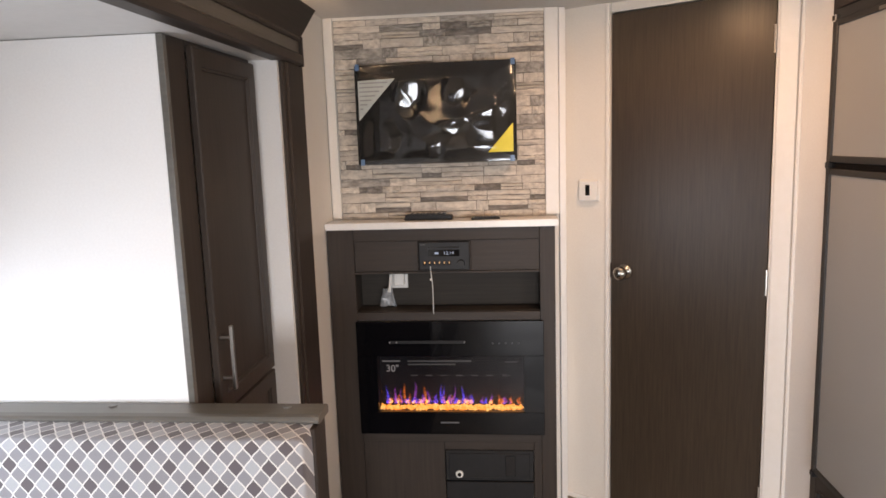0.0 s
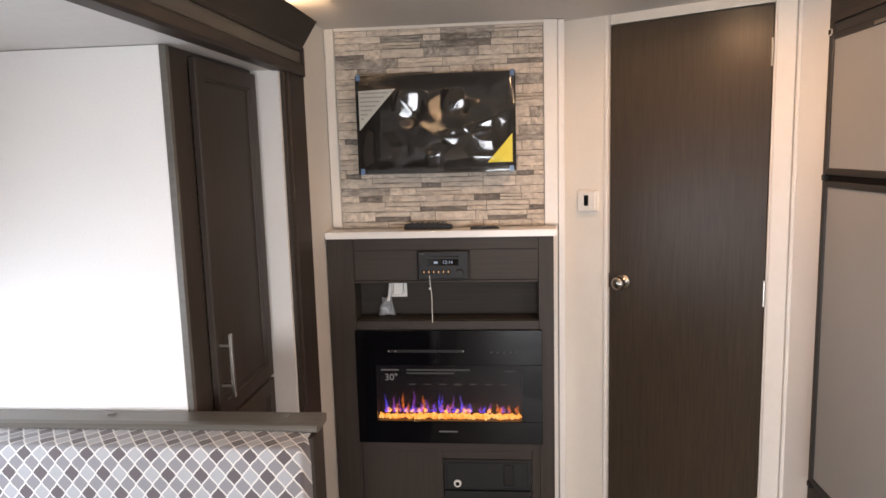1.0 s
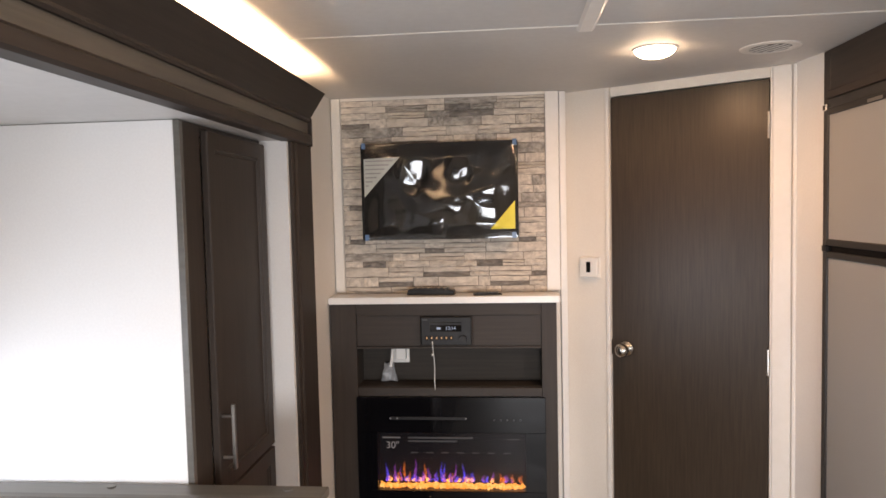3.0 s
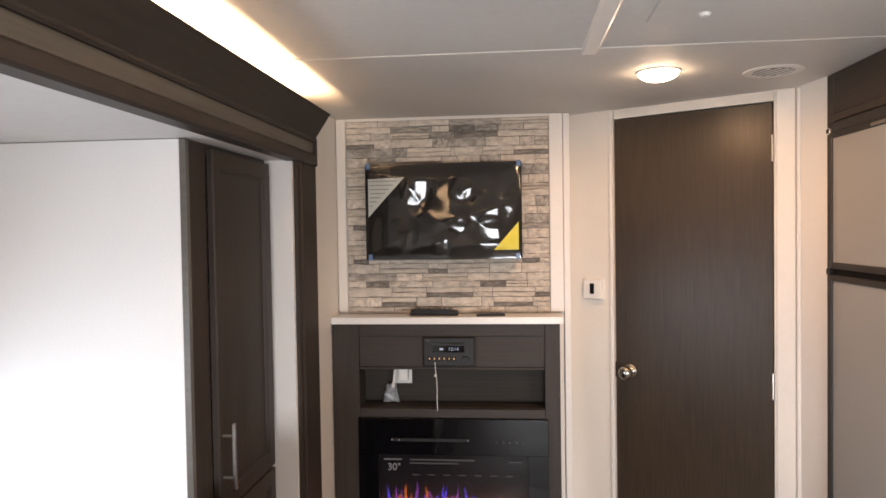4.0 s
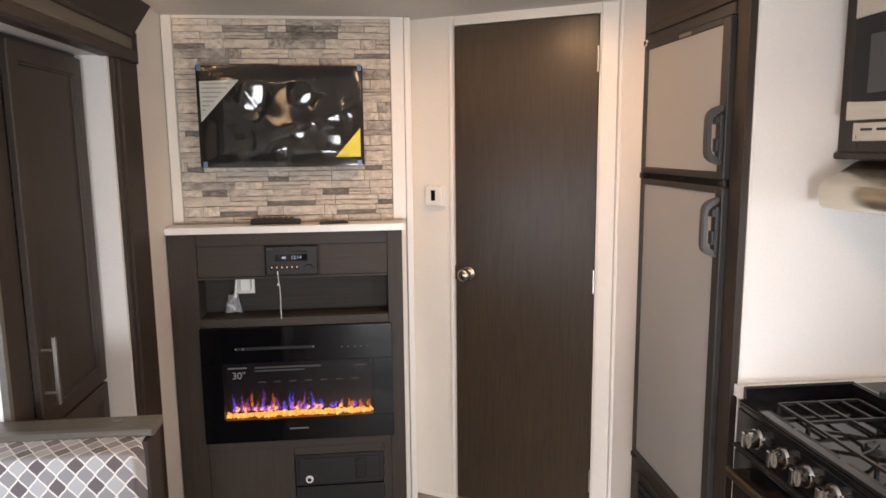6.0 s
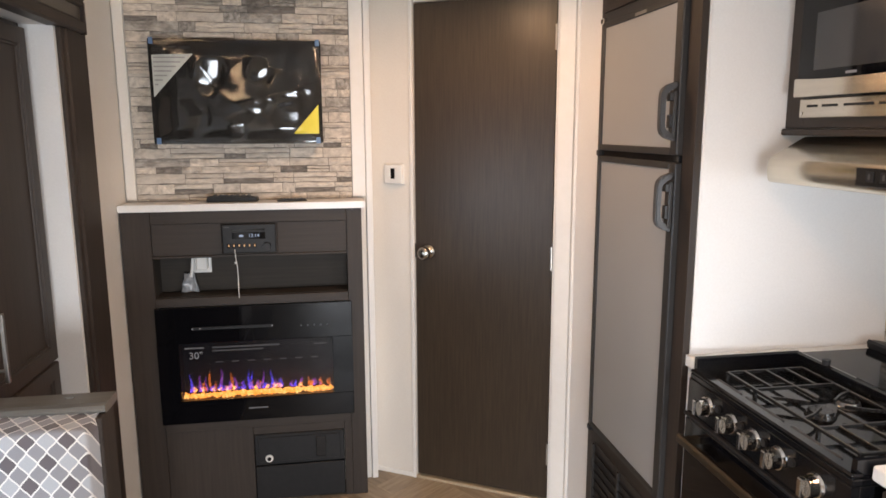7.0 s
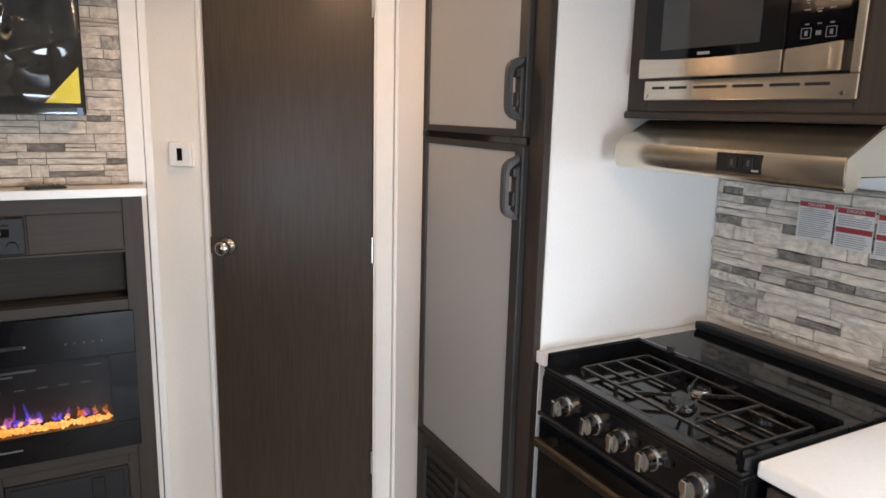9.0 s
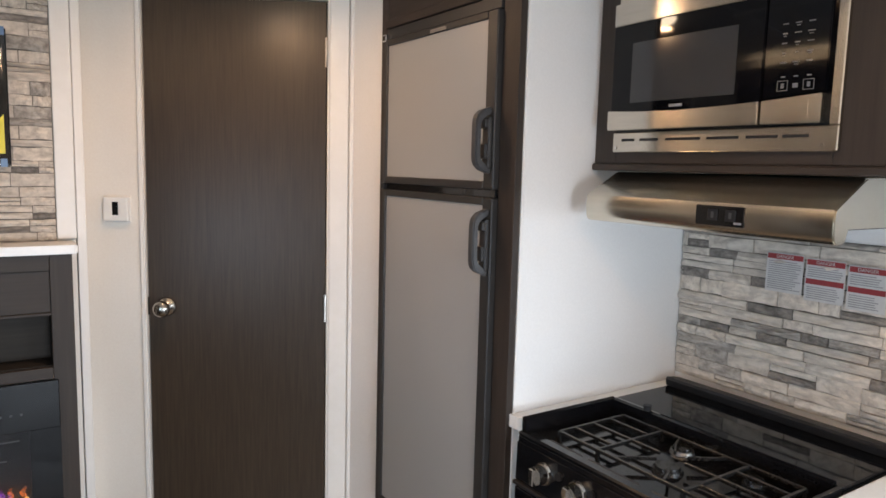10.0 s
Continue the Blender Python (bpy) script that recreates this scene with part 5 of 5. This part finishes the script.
ub = mbow("open_button", 1.006, 1.118, 1.611, sag, -0.010, 0.016, STEEL, "steel push button")
mbow("button_inset", 1.028, 1.098, 1.621, 1.651, 0.0158, 0.0175, STEEL, "", ub)
mbow("brand_mark", 1.298, 1.332, 1.6565, 1.6625, 0.0138, 0.0148, INK, "", md)


def key_print(y0, y1, z0, z1):
    mbow("key_print", y0, y1, z0, z1, 0.0128, 0.0134, KEYINK, "", cp)


kr = random.Random(5)
for i in range(3):
    for j in range(5):
        y, z = 1.034 + 0.024 * i, 1.722 + 0.0175 * j
        half = kr.uniform(0.0035, 0.0065)
        key_print(y - half, y + half, z, z + 0.0022)
        if (i + j) % 2:
            key_print(y - half * 0.6, y + half * 0.6, z - 0.0045, z - 0.0028)
for y in (1.022, 1.070):
    for y0, y1, z0, z1 in ((y, y + 0.020, 1.671, 1.6722), (y, y + 0.020, 1.689, 1.6902), (y, y + 0.0012, 1.671, 1.6902), (y + 0.0188, y + 0.020, 1.671, 1.6902), (y + 0.007, y + 0.013, 1.676, 1.685)):
        key_print(y0, y1, z0, z1)
    key_print(y + 0.006, y + 0.014, 1.6955, 1.698)
key_print(1.051, 1.061, 1.676, 1.684)
key_print(1.052, 1.060, 1.6955, 1.698)

# ---- range hood ----
# same golden tint in the colour, standing in for warm reflections
HOOD_STEEL = mat("polished_brushed_steel", (0.70, 0.645, 0.55), (0.63, 0.58, 0.49), 0.21, metal=1.0, scale=(60, 1.5, 60), size=2.0, bump=0.03, bump_size=3.0, aniso=0.6, rough_var=0.03)
HOOD_STEEL.node_tree.nodes["Principled BSDF"].inputs["Anisotropic Rotation"].default_value = 0.25
hd = thing("range_hood", (1.25, 1.22, 1.41), "brushed stainless steel range hood with black switch panel", "range hood")
HY0, HY1 = 0.932, 1.512
bm = bmesh.new()
# the front swells a little between a soft lower roll and a crisp upper edge
nose = [(1.036, 1.3975), (1.026, 1.399), (1.0195, 1.404), (1.0170, 1.411)] + [(1.0170 - 0.0022 * math.sin(math.pi * q / 8), 1.411 + 0.043 * q / 8) for q in range(1, 8)] + [(1.0170, 1.454), (1.0180, 1.4585), (1.0215, 1.4610)]
mesh_profile(bm, nose + [(1.110, 1.511), (1.120, 1.514), (XR - 0.003, 1.515), (XR - 0.003, 1.424), (1.066, 1.424), (1.056, 1.400)], 'y', HY0, HY1)
sharp_ = [q for q in bm.edges if q.calc_face_angle(0) > 0.9]
bmesh.ops.bevel(bm, geom=sharp_, offset=0.0025, segments=2, affect='EDGES')
part("canopy", bm, HOOD_STEEL, hd, smooth=True).data.set_sharp_from_angle(angle=radians(38))
box("underside_plate", (1.070, XR - 0.02, HY0 + 0.03, HY1 - 0.03, 1.4185, 1.4235), BLACK_M, hd, 0)
box("switch_panel", (1.0130, 1.0215, 1.098, 1.204, 1.414, 1.453), BLACK, hd, 0.001, "black switch panel")
for y in (1.163, 1.124):
    box("switch", (1.0105, 1.0129, y - 0.010, y + 0.012, 1.424, 1.446), BLACK_M, hd, 0.001)
    box("switch_print", (1.0098, 1.0104, y - 0.002, y + 0.004, 1.429, 1.441), HANDLE_K, hd, 0)
box("brand_mark", (1.0123, 1.0129, 1.102, 1.118, 1.419, 1.423), INK, hd, 0)

# ---- warning labels on the stone ----
def warning(y0, y1, z0, z1, twice):
    """A white paper label facing -x with red heading bars and lines of small print."""
    t = thing("warning_label", (XR - 0.018, (y0 + y1) / 2, z0), "white paper warning label with red headings", "label", "warning labels on the stone")
    xs = XR - 0.0175
    sheet = box("sheet", (xs, xs + 0.0006, y0, y1, z0, z1), PAPER, t, 0)
    heads = [z1 - 0.003] + ([z0 + (z1 - z0) * 0.52] if twice else [])
    for hz in heads:
        box("heading", (xs - 0.0004, xs - 0.00002, y0 + 0.002, y1 - 0.002, hz - 0.013, hz), RED, t, 0)
        if hz == heads[0]:
            text("heading_print", "DANGER", 0.011, Matrix.Translation((xs - 0.0007, (y0 + y1) / 2, hz - 0.0066)) @ pose(0, 0, 0, 90, 0, -90), PAPER, t, 0.0001)
    lr = random.Random(int(y0 * 1000))
    z = z1 - 0.022
    while z > z0 + 0.004:
        if all(abs(z - (hz - 0.006)) > 0.011 for hz in heads):
            box("print_line", (xs - 0.0003, xs - 0.00002, y0 + 0.005 + lr.uniform(0, 0.02), y1 - 0.005, z - 0.0012, z + 0.0012), GREYINK, t, 0)
        z -= 0.0052
    return t


warning(1.218, 1.312, 1.228, 1.326, False)
warning(1.120, 1.212, 1.220, 1.322, True)
warning(1.030, 1.114, 1.216, 1.318, True)

# ---- stone panels, piece by piece ----


def stone_mesh(name, material, seed):
    """A unit block (1 x 1 x 1, front on -y) with a chipped, uneven front."""
    rs = random.Random(seed)
    bm = bmesh.new()
    nx, nz = 4, 2
    g = [[bm.verts.new((-0.5 + i / nx, -0.5 + rs.uniform(0.0, 0.45), -0.5 + j / nz)) for i in range(nx + 1)] for j in range(nz + 1)]
    for j in range(nz + 1):
        for i in range(nx + 1):
            if i in (0, nx) or j in (0, nz):
                g[j][i].co.y += 0.25
            if 0 < i < nx and j in (0, nz):
                g[j][i].co.z += rs.uniform(-0.05, 0.05)
    for j in range(nz):
        for i in range(nx):
            bm.faces.new((g[j][i], g[j][i + 1], g[j + 1][i + 1], g[j + 1][i]))
    rim = [g[0][i] for i in range(nx + 1)] + [g[j][nx] for j in range(1, nz + 1)] + [g[nz][i] for i in range(nx - 1, -1, -1)] + [g[j][0] for j in range(nz - 1, 0, -1)]
    back = [bm.verts.new((v.co.x, 0.5, v.co.z)) for v in rim]
    for i in range(len(rim)):
        q = (i + 1) % len(rim)
        bm.faces.new((rim[i], back[i], back[q], rim[q]))
    bmesh.ops.recalc_face_normals(bm, faces=bm.faces)
    me = bpy.data.meshes.new(name)
    bm.to_mesh(me)
    bm.free()
    me.materials.append(material)
    return me


STONES = {key: [stone_mesh("stone", m_, 10 * i + s_) for s_ in range(4)] for i, (key, m_) in enumerate((("a", STONE_A), ("b", STONE_B), ("c", STONE_C)))}


def ledge(parent, place, u0, u1, z0, z1, dark, seed):
    """Rows of ledge stones from u0 to u1 and z0 to z1; place(u, z) gives the pose of a piece. dark: (u0, u1, z) of dark stones."""
    rs = random.Random(seed)
    rows, z = [], z0
    while z < z1 - 0.012:
        h = min(rs.choice((0.022, 0.026, 0.032, 0.037, 0.041)), z1 - z)
        if z1 - z - h < 0.012:
            h = z1 - z
        rows.append((z, z + h))
        z += h
    for a, b in rows:
        marks = sorted((p0, p1) for p0, p1, zz in dark if a <= zz < b)
        u, cells = u0, []
        stops = [m0 for m0, _ in marks] + [u1]
        for (m0, m1), end in zip(marks + [(u1, u1)], stops):
            while u < end - 0.004:
                n_ = u + rs.uniform(0.060, 0.215)
                if end - n_ < 0.04:
                    n_ = end
                cells.append((u, n_, "b" if rs.random() < 0.16 else "a"))
                u = n_
            if m1 > m0:
                cells.append((max(m0, u), m1, "c"))
                u = m1
        for c0, c1, key in cells:
            split = key != "c" and b - a > 0.025 and rs.random() < 0.22
            low = key == "c" and b - a > 0.027
            for q0, q1, key in ([(a, (a + b) / 2, key), ((a + b) / 2, b, key)] if split else [(a, a + 0.019, "c"), (a + 0.019, b, "a")] if low else [(a, b, key)]):
                depth = rs.choice((rs.uniform(0.005, 0.012), rs.uniform(0.010, 0.022)))
                ob = new("stone", rs.choice(STONES[key]))
                ob.parent = parent
                gap = rs.uniform(0.0005, 0.0016)
                ob.matrix_basis = place((c0 + c1) / 2, (q0 + q1) / 2, depth) @ Matrix.Diagonal((c1 - c0 - 2 * gap, depth, q1 - q0 - 2 * gap, 1)) @ Matrix.Diagonal((rs.choice((1, -1)), 1, 1, 1))


sp = tagged(box("stone_panel_north", (-0.841, 0.002, STONE_Y - 0.0012, STONE_Y - 0.0002, 1.2565, CEILZ - 0.012), JOINT, None, 0), "stacked ledge-stone wall panel in pale greys", "wall panel", kind="structure")
DARK_N = [(-0.405, -0.300, 2.022), (-0.385, -0.205, 1.985), (-0.84, -0.72, 1.962), (-0.63, -0.44, 1.905), (-0.14, 0.0, 1.935), (-0.815, -0.75, 1.607), (-0.815, -0.75, 1.500),
          (-0.765, -0.665, 1.390), (-0.285, -0.18, 1.390), (-0.70, -0.552, 1.288), (-0.23, -0.07, 1.288), (-0.51, -0.315, 1.335), (-0.11, -0.04, 1.480), (-0.50, -0.42, 1.425), (-0.06, 0.0, 1.345)]
ledge(sp, lambda u, z, d_: Matrix.Translation((u, STONE_Y - 0.0012 - d_ / 2, z)), -0.840, 0.001, 1.257, CEILZ - 0.013, DARK_N, 3)
sk = tagged(box("stone_panel_east", (XR - 0.0012, XR - 0.0002, 0.42, 1.575, 0.9445, 1.366), JOINT, None, 0), "stacked ledge-stone splashback in pale greys", "wall panel", kind="structure")
DARK_E = [(-1.56, -1.49, 1.325), (-1.485, -1.40, 1.300), (-1.565, -1.48, 1.238), (-1.36, -1.29, 1.230), (-1.36, -1.24, 1.165), (-1.50, -1.41, 1.110), (-1.215, -1.15, 1.115), (-1.33, -1.25, 1.105), (-1.29, -1.17, 1.02),
          (-1.13, -1.02, 1.19), (-1.05, -0.93, 1.06), (-0.9, -0.8, 1.12)]
ledge(sk, lambda u, z, d_: Matrix.Translation((XR - 0.0012 - d_ / 2, -u, z)) @ pose(0, 0, 0, 0, 0, -90), -1.574, -0.422, 0.945, 1.365, DARK_E, 8)

# ---- floor planks in a herringbone lay ----
PLANKS = [mat("plank_" + nm, c1_, c2_, 0.42, scale=(2.2, 22, 22), size=2.6, bump=0.12, bump_size=5.0, blotch=0.15, per_object=0.22)
          for nm, c1_, c2_ in (("tan", (0.46, 0.37, 0.27), (0.24, 0.185, 0.13)), ("grey", (0.38, 0.31, 0.235), (0.19, 0.155, 0.12)), ("pale", (0.53, 0.43, 0.32), (0.30, 0.235, 0.165)))]
PL, PW = 0.44, 0.11


def plank_mesh(material):
    bm = bmesh.new()
    mesh_box(bm, -PL / 2, PL / 2, -PW / 2, PW / 2, -0.004, 0.0, 0.0012)
    me = bpy.data.meshes.new("plank")
    bm.to_mesh(me)
    bm.free()
    me.materials.append(material)
    return me


PM = [plank_mesh(m_) for m_ in PLANKS]
fl = bpy.data.objects["floor"]
rs = random.Random(12)
R45 = pose(0.1, 2.3, 0, 0, 0, 38)
for i in range(-14, 15):
    for j in range(-8, 9):
        for q in (0, 1):
            # two boards at right angles, stepped along the diagonal
            x = i * PW + j * PL
            y = i * PW - j * PL
            m = Matrix.Translation((x + PL / 2, y + PW / 2, 0)) if q == 0 else Matrix.Translation((x + PW / 2, y + PW + PL / 2, 0)) @ pose(0, 0, 0, 0, 0, 90)
            m = R45 @ m
            c_ = m.translation
            if not (-1.0 < c_.x < 0.95 and 1.10 < c_.y < 2.95):
                continue
            ob = new("plank", rs.choice(PM))
            ob.parent = fl
            ob.matrix_basis = m
